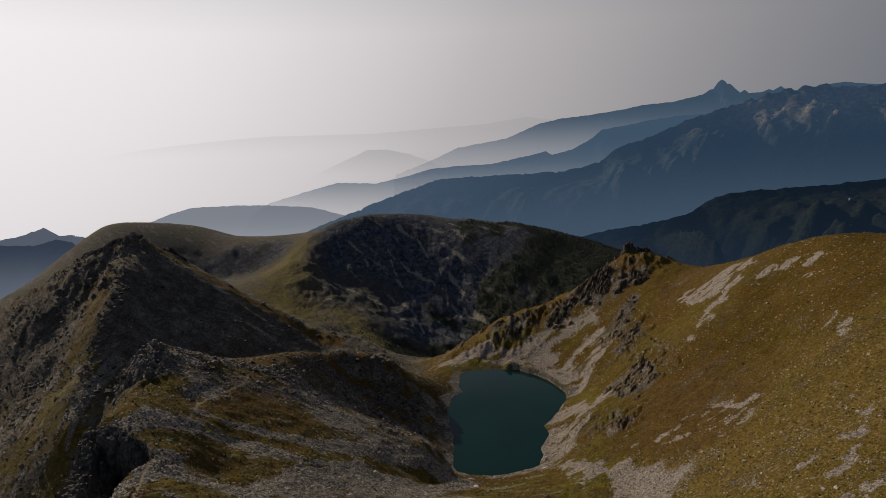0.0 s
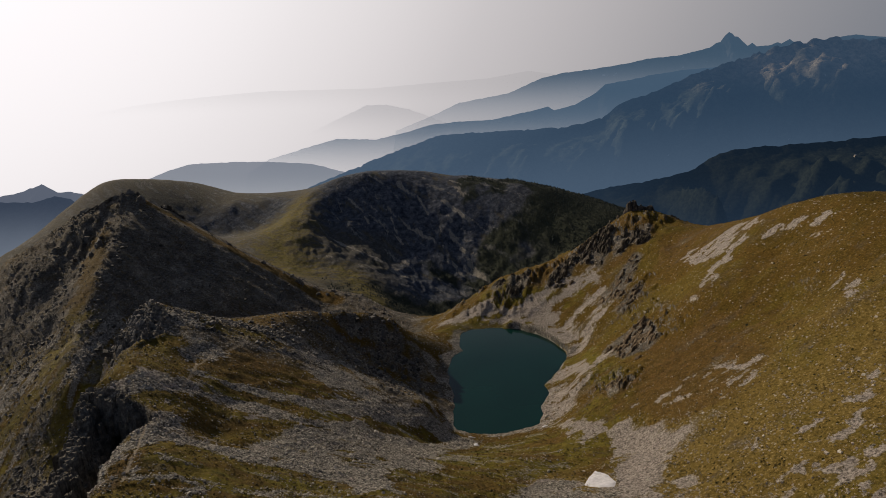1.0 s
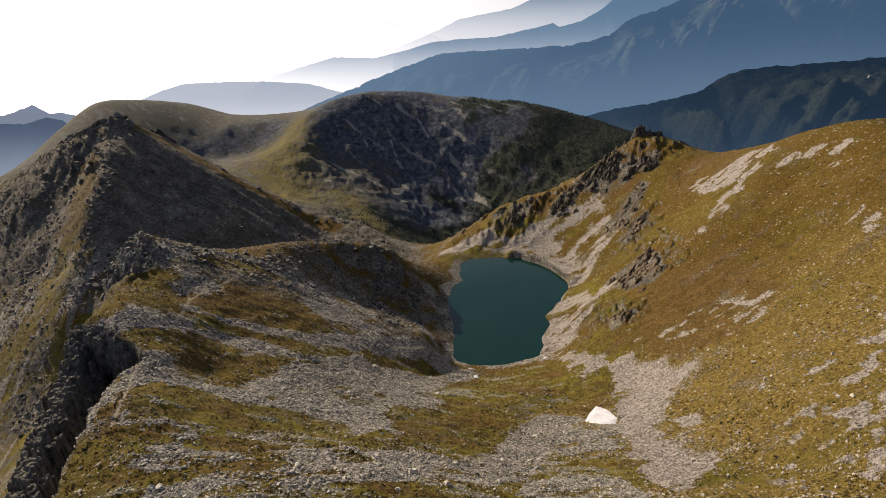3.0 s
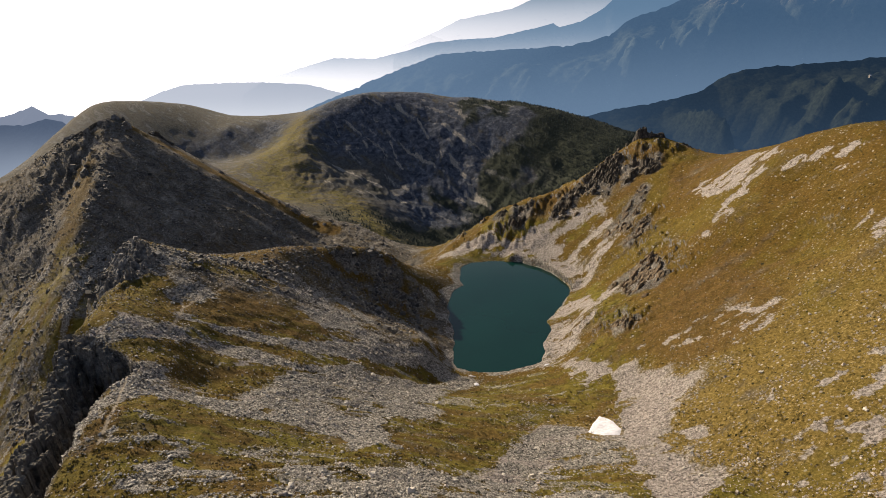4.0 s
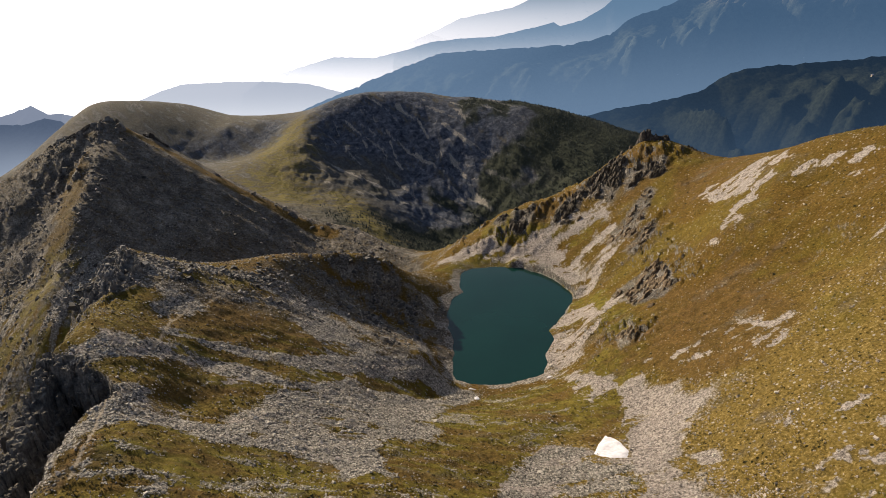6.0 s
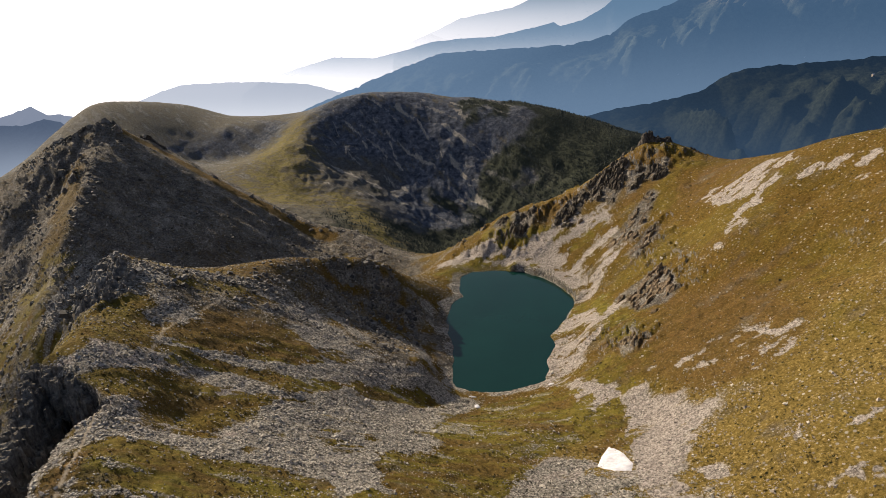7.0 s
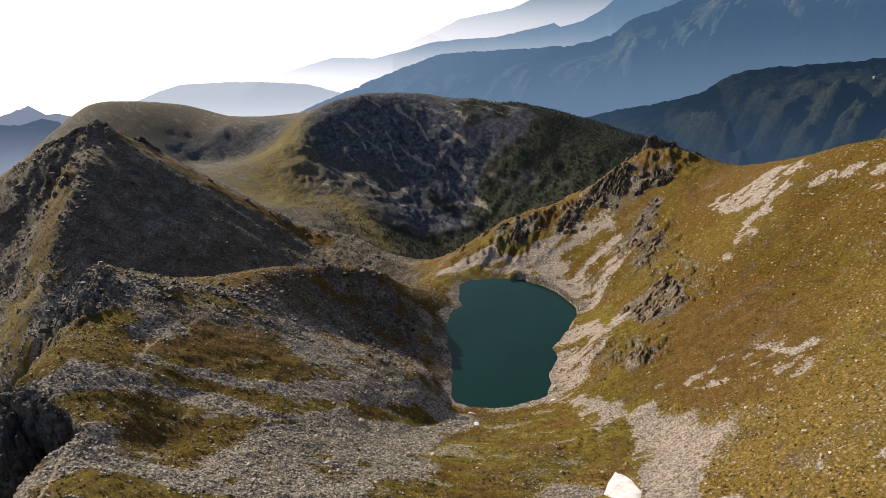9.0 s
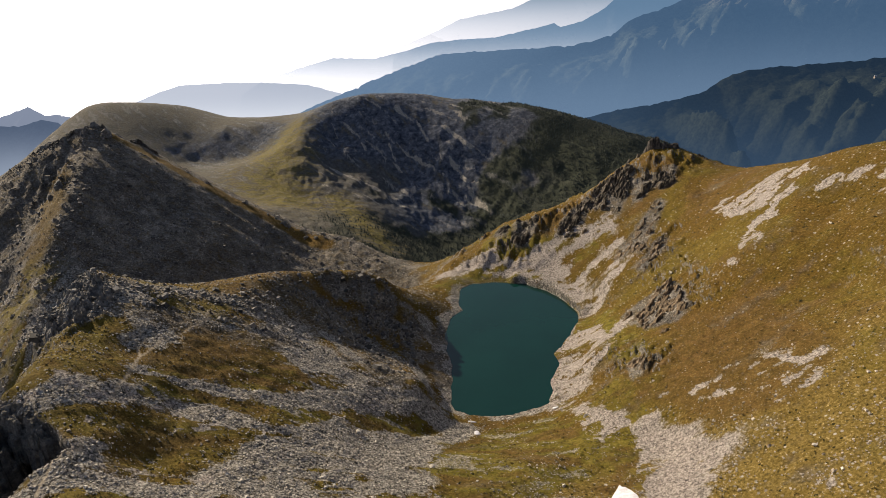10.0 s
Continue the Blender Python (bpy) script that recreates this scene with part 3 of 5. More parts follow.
def cover_of(x, y):
    """What covers the ground: scree, bare rock, lush grass, pale tint; heath, dirt, forest floor, far grass and rock
    with haze in their colours.
    """
    r = np.hypot(x, y)
    near = 1 - smooth(480, 640, r)
    # noise drawn out along the slopes of the basin
    rag = 0.6 * fbm(x * 0.5 + y * 0.1, y * 1.7 - x * 0.3, 15, 5, 71, 0.6)
    fine = 0.5 * fbm(x, y, 6, 4, 75, 0.6)
    pale = patch(x, y, PALE_SCREE_LOW, rag * 0.5 + fine * 0.4)
    pale = np.maximum(pale, patch(x, y, EAST_SHORE, rag * 0.4 + fine * 0.4, 0.2) * (1 - 0.9 * patch(x, y, EAST_TURF, rag * 0.5 + fine * 0.6, 0.2)))
    turf = patch(x, y, WEST_TURF, rag * 0.5 + fine * 0.5, 0.18)
    grey = np.maximum(patch(x, y, WEST_SCREE, rag * 0.35 + 0.25 * fine, 0.2) * (1 - turf), patch(x, y, WEST_TONGUES, rag * 0.45 + 0.35 * fine, 0.2))
    west = smooth(25, -15, x - 0.05 * (y - 150)) * near
    loose = smooth(-0.16, 0.08, rag + 0.5 * fine - 0.16 * smooth(175, 130, y)) * west
    shore = smooth(7, 2, ring_distance(x, y, LAKE_SHORE) + 6 * rag) * near * (1 - 0.75 * patch(x, y, BROWN_HEATH[1:2], fine))
    stony = patch(x, y, STONY_GRASS, rag) * smooth(0.05, 0.22, fine + 0.3 * rag)
    lush = np.maximum(patch(x, y, LUSH_GRASS, rag + fine * 0.5), 0.8 * turf)
    lush = np.maximum(lush, near * smooth(440, 400, y) * (1 - 0.8 * smooth(225, 245, y) * (x < 0)) * (1 - 0.55 * (x > 60)) * smooth(0.02, 0.3, fbm(x, y, 42, 5, 85, 0.6) + 0.06 * smooth(150, 230, y) * (x > 30)) * (1 - grey) * (0.75 - 0.3 * west))
    heath = patch(x, y, BROWN_HEATH, rag + fine)
    lush = np.maximum(lush, 0.5 * west * smooth(240, 200, y) * (1 - grey) * (1 - 0.8 * heath) * smooth(-0.3, 0.2, fine + 0.1))
    pale = np.maximum(pale, stony)
    scree = np.maximum.reduce([pale, grey * (1 - 0.7 * lush * (1 - grey)), 0.42 * loose * (1 - lush) * (1 - turf) * (1 - 0.8 * heath), shore, stony])
    scree = scree * (1 - 0.85 * lush * (pale < 0.5))
    fray = 3.4 * rag + 2.4 * fine
    holes = smooth(0.08, 0.3, fbm(x * 0.45 + y * 0.1, y * 1.5 - x * 0.3, 9, 5, 73, 0.65))
    field, gravel, turf = within(x, y, SCREE_FIELDS, fray), np.maximum(within(x, y, PALE_FIELDS, fray), within(x, y, SLOPE_SCREE, 1.3 * fray, 1.0) * (1 - 0.7 * smooth(0.1, 0.22, fine))), within(x, y, TURF, -1.3 * fray)
    band = fbm(x * 0.35 + y * 0.1, y * 1.4, 12, 5, 89, 0.62)
    field, gravel = field * (1 - 0.75 * holes), gravel * (1 - 0.85 * holes)
    field = field * (1 - 0.45 * smooth(205, 225, y))
    stony = within(x, y, STONY_RINGS + SLOPE_RUBBLE, fray, 2.0) * smooth(0.02, 0.2, fine + 0.3 * rag)
    heath = np.maximum(heath * (1 - turf), 0.8 * within(x, y, HEATH_RINGS, fray, 2.5))
    pale = np.maximum.reduce([pale * (1 - field), gravel, stony])
    scree = np.maximum.reduce([scree * (1 - 0.92 * turf) + 0.5 * turf * smooth(0.16, 0.34, band + 0.4 * fine), 0.95 * field * (1 - 0.9 * turf), gravel, 0.8 * stony])
    bare = 1 - 0.6 * holes * smooth(30, 40, x) * smooth(212, 225, y)
    pale, scree = pale * bare, scree * bare
    lush = np.maximum(lush * (1 - field) * (1 - gravel), turf * (0.2 + 0.65 * smooth(-0.25, 0.2, band)))
    heath = np.maximum(heath, 0.75 * turf * smooth(0.0, -0.3, band))
    rock = np.where(r < 620, np.maximum(np.maximum.reduce([0.9 * patch(x, y, CRAGS[:1], rag * 1.5 + fine - 0.3), np.maximum.reduce([smooth(1.6, -0.6, ring_distance(x, y, ring) + 4 * fine + 2 * rag) for _, ring in OUTCROPS + KNOLL_FACE]), patch(x, y, SHADED_SLABS, rag * 0.6 + fine * 0.8, 0.2)]), patch(x, y, CRAGS[1:], rag * 1.2 + fine * 0.6)), 0)
    # brown turf on crest and rib, golden sunlight put into its colour
    sunlit_turf = np.maximum(0.85 * smooth(7, 4, line_distance(x, y, PEAK_SHOULDER) + 3 * rag), 0.5 * smooth(11, 4, line_distance(x, y, [(px - 11, py) for px, py, _ in PEAK_RIB[1:6]]) + 9 * rag))
    rock, heath = rock * (1 - 0.9 * sunlit_turf), np.maximum(heath, 0.7 * sunlit_turf)
    scree = scree * (1 - 0.6 * sunlit_turf)
    heath, lush = heath * (1 - 0.9 * patch(x, y, SHADED_SLABS, rag)), lush * (1 - 0.9 * patch(x, y, SHADED_SLABS, rag))
    scree = scree * (1 - 0.8 * patch(x, y, SHADED_SLABS, rag * 0.6 + fine * 0.8, 0.2))
    notch = ring_distance(x, y, CLIFF_NOTCH)
    rock = np.maximum(rock, smooth(1.5, -0.5, notch) * smooth(-34, -20, notch))
    left = smooth(-118, -140, x + 0.1 * (y - 150)) * near
    scree = np.maximum(scree * (1 - 0.6 * left), left * smooth(0.05, 0.3, rag) * 0.55)
    rock = np.maximum(rock, left * smooth(-0.25 - 0.4 * smooth(300, 360, y), 0.05 - 0.3 * smooth(300, 360, y), rag + 0.4 * fbm(x * 1.2 - y * 0.4, y * 0.4 + x * 0.2, 26, 4, 79)))
    path = smooth(1.5, 0.8, np.minimum.reduce([line_distance(x, y, l) / h for h, l in FOOTPATH]) * 1.0 + 0.7 * fine)
    # far slopes: rocky streaks down the dome's face, woods on its shaded side, pasture on the sunny spur
    across, down = 0.645 * x + 0.766 * y, 0.766 * x - 0.645 * y
    streak = fbm(across, down * 0.13, 15, 6, 91, 0.66) + 0.5 * fbm(x, y, 30, 4, 95, 0.6)
    farther = smooth(700, 800, r)
    face = smooth(-330, -250, x + 0.15 * (y - 1300)) * smooth(330, 60, x - 0.3 * (y - 1250)) * smooth(930, 1100, y)
    scree = np.maximum(scree * (1 - farther), farther * face * smooth(0.3, 0.46, streak + 0.25 * fbm(x, y, 150, 3, 92)) * 0.55 * smooth(1080, 1220, y))
    scree = np.maximum(scree, farther * 0.95 * patch(x, y, DOME_STREAKS, 0.8 * streak + 0.4 * rag - 0.04, 0.25) * patch(x, y, [(3.5 * half, line) for half, line in DOME_STREAKS], 0 * x, 0.3))
    west_face = farther * smooth(-330, -420, x) * smooth(0.1, 0.3, streak + 0.2 * fbm(x, y, 120, 3, 97))
    scree = np.maximum(scree, west_face * 0.4)
    pale = pale * (1 - farther)
    woods = farther * smooth(-0.12, 0.12, fbm(x, y, 110, 5, 99) + np.clip((x - 40 - 0.35 * (y - 1200)) / 260, -0.6, 0.6) + 0.75 * smooth(1210, 1060, y))
    woods = woods * smooth(-250, -130, x + 0.1 * (y - 1000)) * (1 - 0.9 * scree) * (1 - lush)
    lush = lush * (1 - 0.15 * farther)
    hazed_pasture = farther * (1 - 0.9 * lush)
    # blue-grey rock on dome and scarp; distant haze and shade put into its colour
    hazed_rock = farther * np.maximum(face * smooth(1050, 1180, y) * (1 - 0.7 * smooth(1390, 1310, y) * smooth(-60, -150, x)) * smooth(-0.75, -0.35, streak + 0.3 * fbm(x, y, 60, 4, 93)) * (1 - lush), patch(x, y, FAR_SCARP, 0.4 * rag + 0.3 * streak, 0.4)) + west_face * 0.3
    # peak's flank in shade, deepened by dark rock in place of scree and grass
    shady = smooth(-6, 8, x - np.interp(y, [308, 336, 364, 402, 440, 490], [-205, -207, -210, -224, -240, -250])) * smooth(318, 335, y + 0.1 * x) * smooth(-12, -32, x) * near * (1 - sunlit_turf)
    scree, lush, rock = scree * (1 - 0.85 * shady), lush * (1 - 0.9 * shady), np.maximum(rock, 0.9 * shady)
    strip = fbm(0.98 * x - 0.16 * y, 0.11 * y, 10, 5, 68, 0.6) + 0.15 * fine
    slope = smooth(-140, -165, x) * smooth(352, 335, y) * smooth(180, 230, y) * near
    scree = np.maximum(scree * (1 - 0.5 * slope), slope * 0.6 * smooth(0.03, 0.16, strip))
    rock = rock * (1 - slope * smooth(0.1, -0.02, np.abs(strip - 0.02)))
    lush = np.maximum(lush, slope * 0.75 * smooth(-0.02, -0.14, strip))
    tail = within(x, y, [OUTLET_ROCKS], fray, 3.0) * smooth(-0.3, 0.0, fine + 0.5 * rag + 0.1)
    scree, lush, rock = scree * (1 - 0.8 * tail), lush * (1 - 0.8 * tail), np.maximum(rock, 0.9 * tail)
    ravine = patch(x, y, RAVINE_TURF, rag + fine * 0.5, 0.25)
    rock, scree, lush = rock * (1 - 0.85 * ravine), scree * (1 - 0.8 * ravine), np.maximum(lush, 0.7 * ravine)
    rock, scree = np.maximum(rock * (1 - sunlit_turf), 0.75 * patch(x, y, DARK_RUBBLE, rag * 0.6 + fine * 0.6)), scree * (1 - 0.55 * patch(x, y, DARK_RUBBLE, rag))
    rock, scree, lush = rock * (1 - 0.95 * sunlit_turf), scree * (1 - 0.9 * sunlit_turf), lush * (1 - 0.7 * sunlit_turf)
    straw = smooth(215, 150, y + 30 * rag) * smooth(-10, 25, x) * (1 - 0.5 * lush)
    return dict(straw=np.clip(straw, 0, 1), hazed_rock=np.clip(hazed_rock, 0, 1), scree=scree, rock=rock * (1 - 0.6 * pale), lush=lush, pale=pale, heath=heath * (1 - scree), path=path, woods=woods, hazed_pasture=hazed_pasture)


# -- end of terrain functions --


def rows_out(a, b, rate):
    n = int(math.log(b / a) / rate)
    return [a * math.exp(k * math.log(b / a) / n) for k in range(n)]


RADII = np.array([0.5, 10, 20, 30, 40, 50] + rows_out(60, 640, 0.0048) + rows_out(640, 950, 0.009) + rows_out(950, 1820, 0.0045) + rows_out(1820, 1900, 0.012) + rows_out(1900, 4900, 0.03) + [4900.0])
FINE = np.arange(-46, 46.01, 0.115)
TURNS = np.radians(np.r_[np.arange(-180, -46, 4.0), FINE, np.arange(50, 180, 4.0)])


def sheet(R, A):
    """Points and faces of the round ground sheet, finest where the land lies in view."""
    rr, aa = np.meshgrid(R, A, indexing="ij")
    x, y = rr * np.sin(aa), rr * np.cos(aa)
    n, m = x.shape
    i, j = np.meshgrid(np.arange(n - 1), np.arange(m), indexing="ij")
    j2 = (j + 1) % m
    faces = np.stack([i * m + j, i * m + j2, (i + 1) * m + j2, (i + 1) * m + j], -1).reshape(-1, 4)
    return x.ravel(), y.ravel(), faces[:, ::-1]


def grid_mesh(name, co, faces, material, smooth_shade=True):
    me = bpy.data.meshes.new(name)
    me.vertices.add(len(co))
    me.vertices.foreach_set("co", np.asarray(co, np.float32).ravel())
    me.loops.add(faces.size)
    me.loops.foreach_set("vertex_index", faces.ravel().astype(np.int32))
    me.polygons.add(len(faces))
    me.polygons.foreach_set("loop_start", np.arange(0, faces.size, faces.shape[1], dtype=np.int32))
    me.update(calc_edges=True)
    me.polygons.foreach_set("use_smooth", np.full(len(faces), smooth_shade))
    me.materials.append(material)
    return me


# ---- materials ----
def base_material(name):
    m = bpy.data.materials.new(name)
    m.use_nodes = True
    nt = m.node_tree
    return m, nt, nt.nodes["Principled BSDF"], nt.nodes.new, nt.links.new


def noise_at(nt, vector, scale, detail=4.0, rough=0.55):
    n = nt.nodes.new("ShaderNodeTexNoise")
    n.inputs["Scale"].default_value, n.inputs["Detail"].default_value, n.inputs["Roughness"].default_value = scale, detail, rough
    nt.links.new(vector, n.inputs["Vector"])
    return n.outputs["Fac"]


def ramp_of(nt, fac, stops):
    r = nt.nodes.new("ShaderNodeValToRGB")
    nt.links.new(fac, r.inputs[0])
    els = r.color_ramp.elements
    els[0].position, els[0].color = stops[0][0], (*stops[0][1], 1)
    els[1].position, els[1].color = stops[-1][0], (*stops[-1][1], 1)
    for pos, col in stops[1:-1]:
        els.new(pos).color = (*col, 1)
    return r.outputs[0]


def mixed(nt, fac, a, b):
    n = nt.nodes.new("ShaderNodeMix")
    n.data_type = "RGBA"
    for value, socket in ((fac, n.inputs["Factor"]), (a, n.inputs["A"]), (b, n.inputs["B"])):
        if isinstance(value, (tuple, float, int)):
            socket.default_value = (*value, 1) if isinstance(value, tuple) else value
        else:
            nt.links.new(value, socket)
    return n.outputs["Result"]


def ground_material():
    m, nt, bsdf, N, K = base_material("mountain_ground")
    pos = N("ShaderNodeNewGeometry").outputs["Position"]
    ch = {}
    for attribute, names in (("cover", ("scree", "rock", "lush")), ("cover_more", ("heath", "path", "woods")), ("cover_far", ("pale", "hazed_pasture", "hazed_rock"))):
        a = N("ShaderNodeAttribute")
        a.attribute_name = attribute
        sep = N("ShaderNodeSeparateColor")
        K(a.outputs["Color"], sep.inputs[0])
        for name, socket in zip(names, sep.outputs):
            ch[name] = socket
        if attribute == "cover":
            ch["straw"] = a.outputs["Alpha"]
    wide, mid, fine = noise_at(nt, pos, 0.05, 7, 0.65), noise_at(nt, pos, 0.3, 7, 0.7), noise_at(nt, pos, 1.3, 8, 0.8)
    dry = ramp_of(nt, wide, [(0.32, (0.070, 0.048, 0.008)), (0.45, (0.130, 0.076, 0.013)), (0.55, (0.165, 0.084, 0.019)), (0.68, (0.096, 0.066, 0.011))])
    # single stones: each cell its own grey, dark joints between
    cells = N("ShaderNodeTexVoronoi")
    cells.inputs["Scale"].default_value = 1.7
    K(pos, cells.inputs["Vector"])
    tone = N("ShaderNodeSeparateColor")
    K(cells.outputs["Color"], tone.inputs[0])
    lump = N("ShaderNodeMath")
    lump.operation = "MULTIPLY_ADD"
    lump.inputs[1].default_value, lump.inputs[2].default_value = -0.28, 0.12
    K(cells.outputs["Distance"], lump.inputs[0])
    speck = N("ShaderNodeMath")
    speck.operation = "MULTIPLY_ADD"
    speck.inputs[1].default_value = 0.22
    K(tone.outputs[0], speck.inputs[0])
    K(lump.outputs[0], speck.inputs[2])
    stony = N("ShaderNodeMath")
    K(fine, stony.inputs[0])
    K(speck.outputs[0], stony.inputs[1])
    stony = stony.outputs[0]
    tuft = ramp_of(nt, fine, [(0.37, (0.014, 0.012, 0.003)), (0.46, (0.098, 0.068, 0.009)), (0.55, (0.172, 0.112, 0.018)), (0.63, (0.42, 0.31, 0.10))])
    grass = mixed(nt, 0.6, dry, tuft)
    straw = ramp_of(nt, fine, [(0.36, (0.055, 0.043, 0.012)), (0.46, (0.19, 0.132, 0.031)), (0.56, (0.29, 0.202, 0.055)), (0.66, (0.62, 0.49, 0.25))])
    grass = mixed(nt, ch["straw"], grass, straw)
    tufts = N("ShaderNodeTexVoronoi")
    tufts.inputs["Scale"].default_value = 0.8
    K(pos, tufts.inputs["Vector"])
    kind = N("ShaderNodeSeparateColor")
    K(tufts.outputs["Color"], kind.inputs[0])

    def spots(lo, hi, size):
        some = ramp_of(nt, kind.outputs[0], sorted([(lo, (0, 0, 0)), (hi, (1, 1, 1))]))
        near = ramp_of(nt, tufts.outputs["Distance"], [(size * 0.6, (1, 1, 1)), (size, (0, 0, 0))])
        both = N("ShaderNodeMix")
        both.data_type, both.blend_type = "RGBA", "MULTIPLY"
        both.inputs["Factor"].default_value = 1.0
        K(some, both.inputs["A"])
        K(near, both.inputs["B"])
        return both.outputs["Result"]

    grass = mixed(nt, spots(0.12, 0.08, 0.36), grass, (0.028, 0.026, 0.008))
    grass = mixed(nt, spots(0.80, 0.84, 0.36), grass, ramp_of(nt, kind.outputs[1], [(0, (0.22, 0.19, 0.15)), (1, (0.55, 0.50, 0.44))]))
    green = ramp_of(nt, mid, [(0.35, (0.062, 0.062, 0.010)), (0.5, (0.185, 0.165, 0.024)), (0.65, (0.32, 0.265, 0.05))])
    grass = mixed(nt, ch["lush"], grass, mixed(nt, 0.3, green, tuft))
    heath = ramp_of(nt, mid, [(0.35, (0.075, 0.042, 0.015)), (0.65, (0.215, 0.118, 0.045))])
    grass = mixed(nt, ch["heath"], grass, mixed(nt, 0.4, heath, tuft))
    stone = ramp_of(nt, stony, [(0.40, (0.032, 0.029, 0.026)), (0.54, (0.225, 0.205, 0.174)), (0.68, (0.44, 0.404, 0.35)), (0.78, (0.66, 0.615, 0.55))])
    pale = ramp_of(nt, stony, [(0.40, (0.11, 0.094, 0.083)), (0.54, (0.345, 0.298, 0.262)), (0.72, (0.57, 0.503, 0.452))])
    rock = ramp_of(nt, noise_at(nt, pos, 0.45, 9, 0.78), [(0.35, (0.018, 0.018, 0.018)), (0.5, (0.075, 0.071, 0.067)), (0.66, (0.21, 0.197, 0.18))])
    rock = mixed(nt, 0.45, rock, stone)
    weathered = N("ShaderNodeMix")
    weathered.data_type, weathered.blend_type = "RGBA", "MULTIPLY"
    weathered.inputs["Factor"].default_value = 1.0
    K(rock, weathered.inputs["A"])
    K(ramp_of(nt, noise_at(nt, pos, 0.09, 8, 0.7), [(0.36, (0.5, 0.5, 0.5)), (0.52, (0.9, 0.88, 0.86)), (0.64, (1.5, 1.46, 1.4))]), weathered.inputs["B"])
    rock = weathered.outputs["Result"]
    # bare rock where the land stands steep
    up = N("ShaderNodeSeparateXYZ")
    K(N("ShaderNodeNewGeometry").outputs["True Normal"], up.inputs[0])
    steep = N("ShaderNodeMapRange")
    steep.inputs[1].default_value, steep.inputs[2].default_value = 0.62, 0.48
    wob = N("ShaderNodeMath")
    wob.operation = "MULTIPLY_ADD"
    wob.inputs[1].default_value, wob.inputs[2].default_value = -0.5, 0.25
    K(mid, wob.inputs[0])
    lifted = N("ShaderNodeMath")
    K(up.outputs[2], lifted.inputs[0])
    K(wob.outputs[0], lifted.inputs[1])
    K(lifted.outputs[0], steep.inputs[0])
    # ragged edges finer than the sheet
    scree = N("ShaderNodeMath")
    scree.operation = "MULTIPLY_ADD"
    K(fine, scree.inputs[0])
    scree.inputs[1].default_value = 1.1
    scree.inputs[2].default_value = -0.55
    edge = N("ShaderNodeMath")
    edge.operation = "ADD"
    K(scree.outputs[0], edge.inputs[0])
    K(ch["scree"], edge.inputs[1])
    hard = N("ShaderNodeMapRange")
    hard.inputs[1].default_value, hard.inputs[2].default_value = 0.35, 0.65
    K(edge.outputs[0], hard.inputs[0])
    # haze put into base colours: far grass greyed, far rock blued
    col = mixed(nt, ch["hazed_pasture"], grass, mixed(nt, 0.25, ramp_of(nt, mid, [(0.38, (0.05, 0.054, 0.056)), (0.5, (0.10, 0.105, 0.10)), (0.62, (0.17, 0.172, 0.165))]), grass))
    hazed_rock = ramp_of(nt, noise_at(nt, pos, 0.09, 10, 0.74), [(0.36, (0.026, 0.032, 0.046)), (0.5, (0.078, 0.089, 0.114)), (0.62, (0.16, 0.17, 0.197)), (0.7, (0.30, 0.305, 0.33))])
    col = mixed(nt, ch["hazed_rock"], col, hazed_rock)
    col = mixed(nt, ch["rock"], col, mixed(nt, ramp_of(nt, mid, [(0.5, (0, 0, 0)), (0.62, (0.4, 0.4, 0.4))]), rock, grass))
    col = mixed(nt, hard.outputs[0], col, mixed(nt, ch["pale"], stone, pale))
    col = mixed(nt, steep.outputs[0], col, rock)
    col = mixed(nt, ch["woods"], col, ramp_of(nt, mid, [(0.3, (0.03, 0.036, 0.026)), (0.7, (0.06, 0.066, 0.045))]))
    col = mixed(nt, ch["path"], col, ramp_of(nt, fine, [(0.35, (0.30, 0.25, 0.19)), (0.6, (0.47, 0.405, 0.315))]))
    K(col, bsdf.inputs["Base Color"])
    bsdf.inputs["Roughness"].default_value = 0.95
    bsdf.inputs["Specular IOR Level"].default_value = 0.1
    bump = N("ShaderNodeBump")
    bump.inputs["Strength"].default_value, bump.inputs["Distance"].default_value = 1.0, 1.15
    K(noise_at(nt, pos, 0.8, 9, 0.8), bump.inputs["Height"])
    broad = N("ShaderNodeBump")
    broad.inputs["Strength"].default_value, broad.inputs["Distance"].default_value = 0.7, 4.0
    K(noise_at(nt, pos, 0.09, 8, 0.65), broad.inputs["Height"])
    K(broad.outputs[0], bump.inputs["Normal"])
    K(bump.outputs[0], bsdf.inputs["Normal"])
    return m


def stone_material(name, dark, light):
    m, nt, bsdf, N, K = base_material(name)
    geo = N("ShaderNodeNewGeometry")
    one = ramp_of(nt, geo.outputs["Random Per Island"], [(0.0, dark), (1.0, light)])
    grain = ramp_of(nt, noise_at(nt, geo.outputs["Position"], 2.5, 5, 0.7), [(0.3, (0.55, 0.55, 0.55)), (0.7, (1.15, 1.13, 1.1))])
    mul = N("ShaderNodeMix")
    mul.data_type, mul.blend_type = "RGBA", "MULTIPLY"
    mul.inputs["Factor"].default_value = 1.0
    K(one, mul.inputs["A"])
    K(grain, mul.inputs["B"])
    K(mul.outputs["Result"], bsdf.inputs["Base Color"])
    bsdf.inputs["Roughness"].default_value = 0.9
    return m


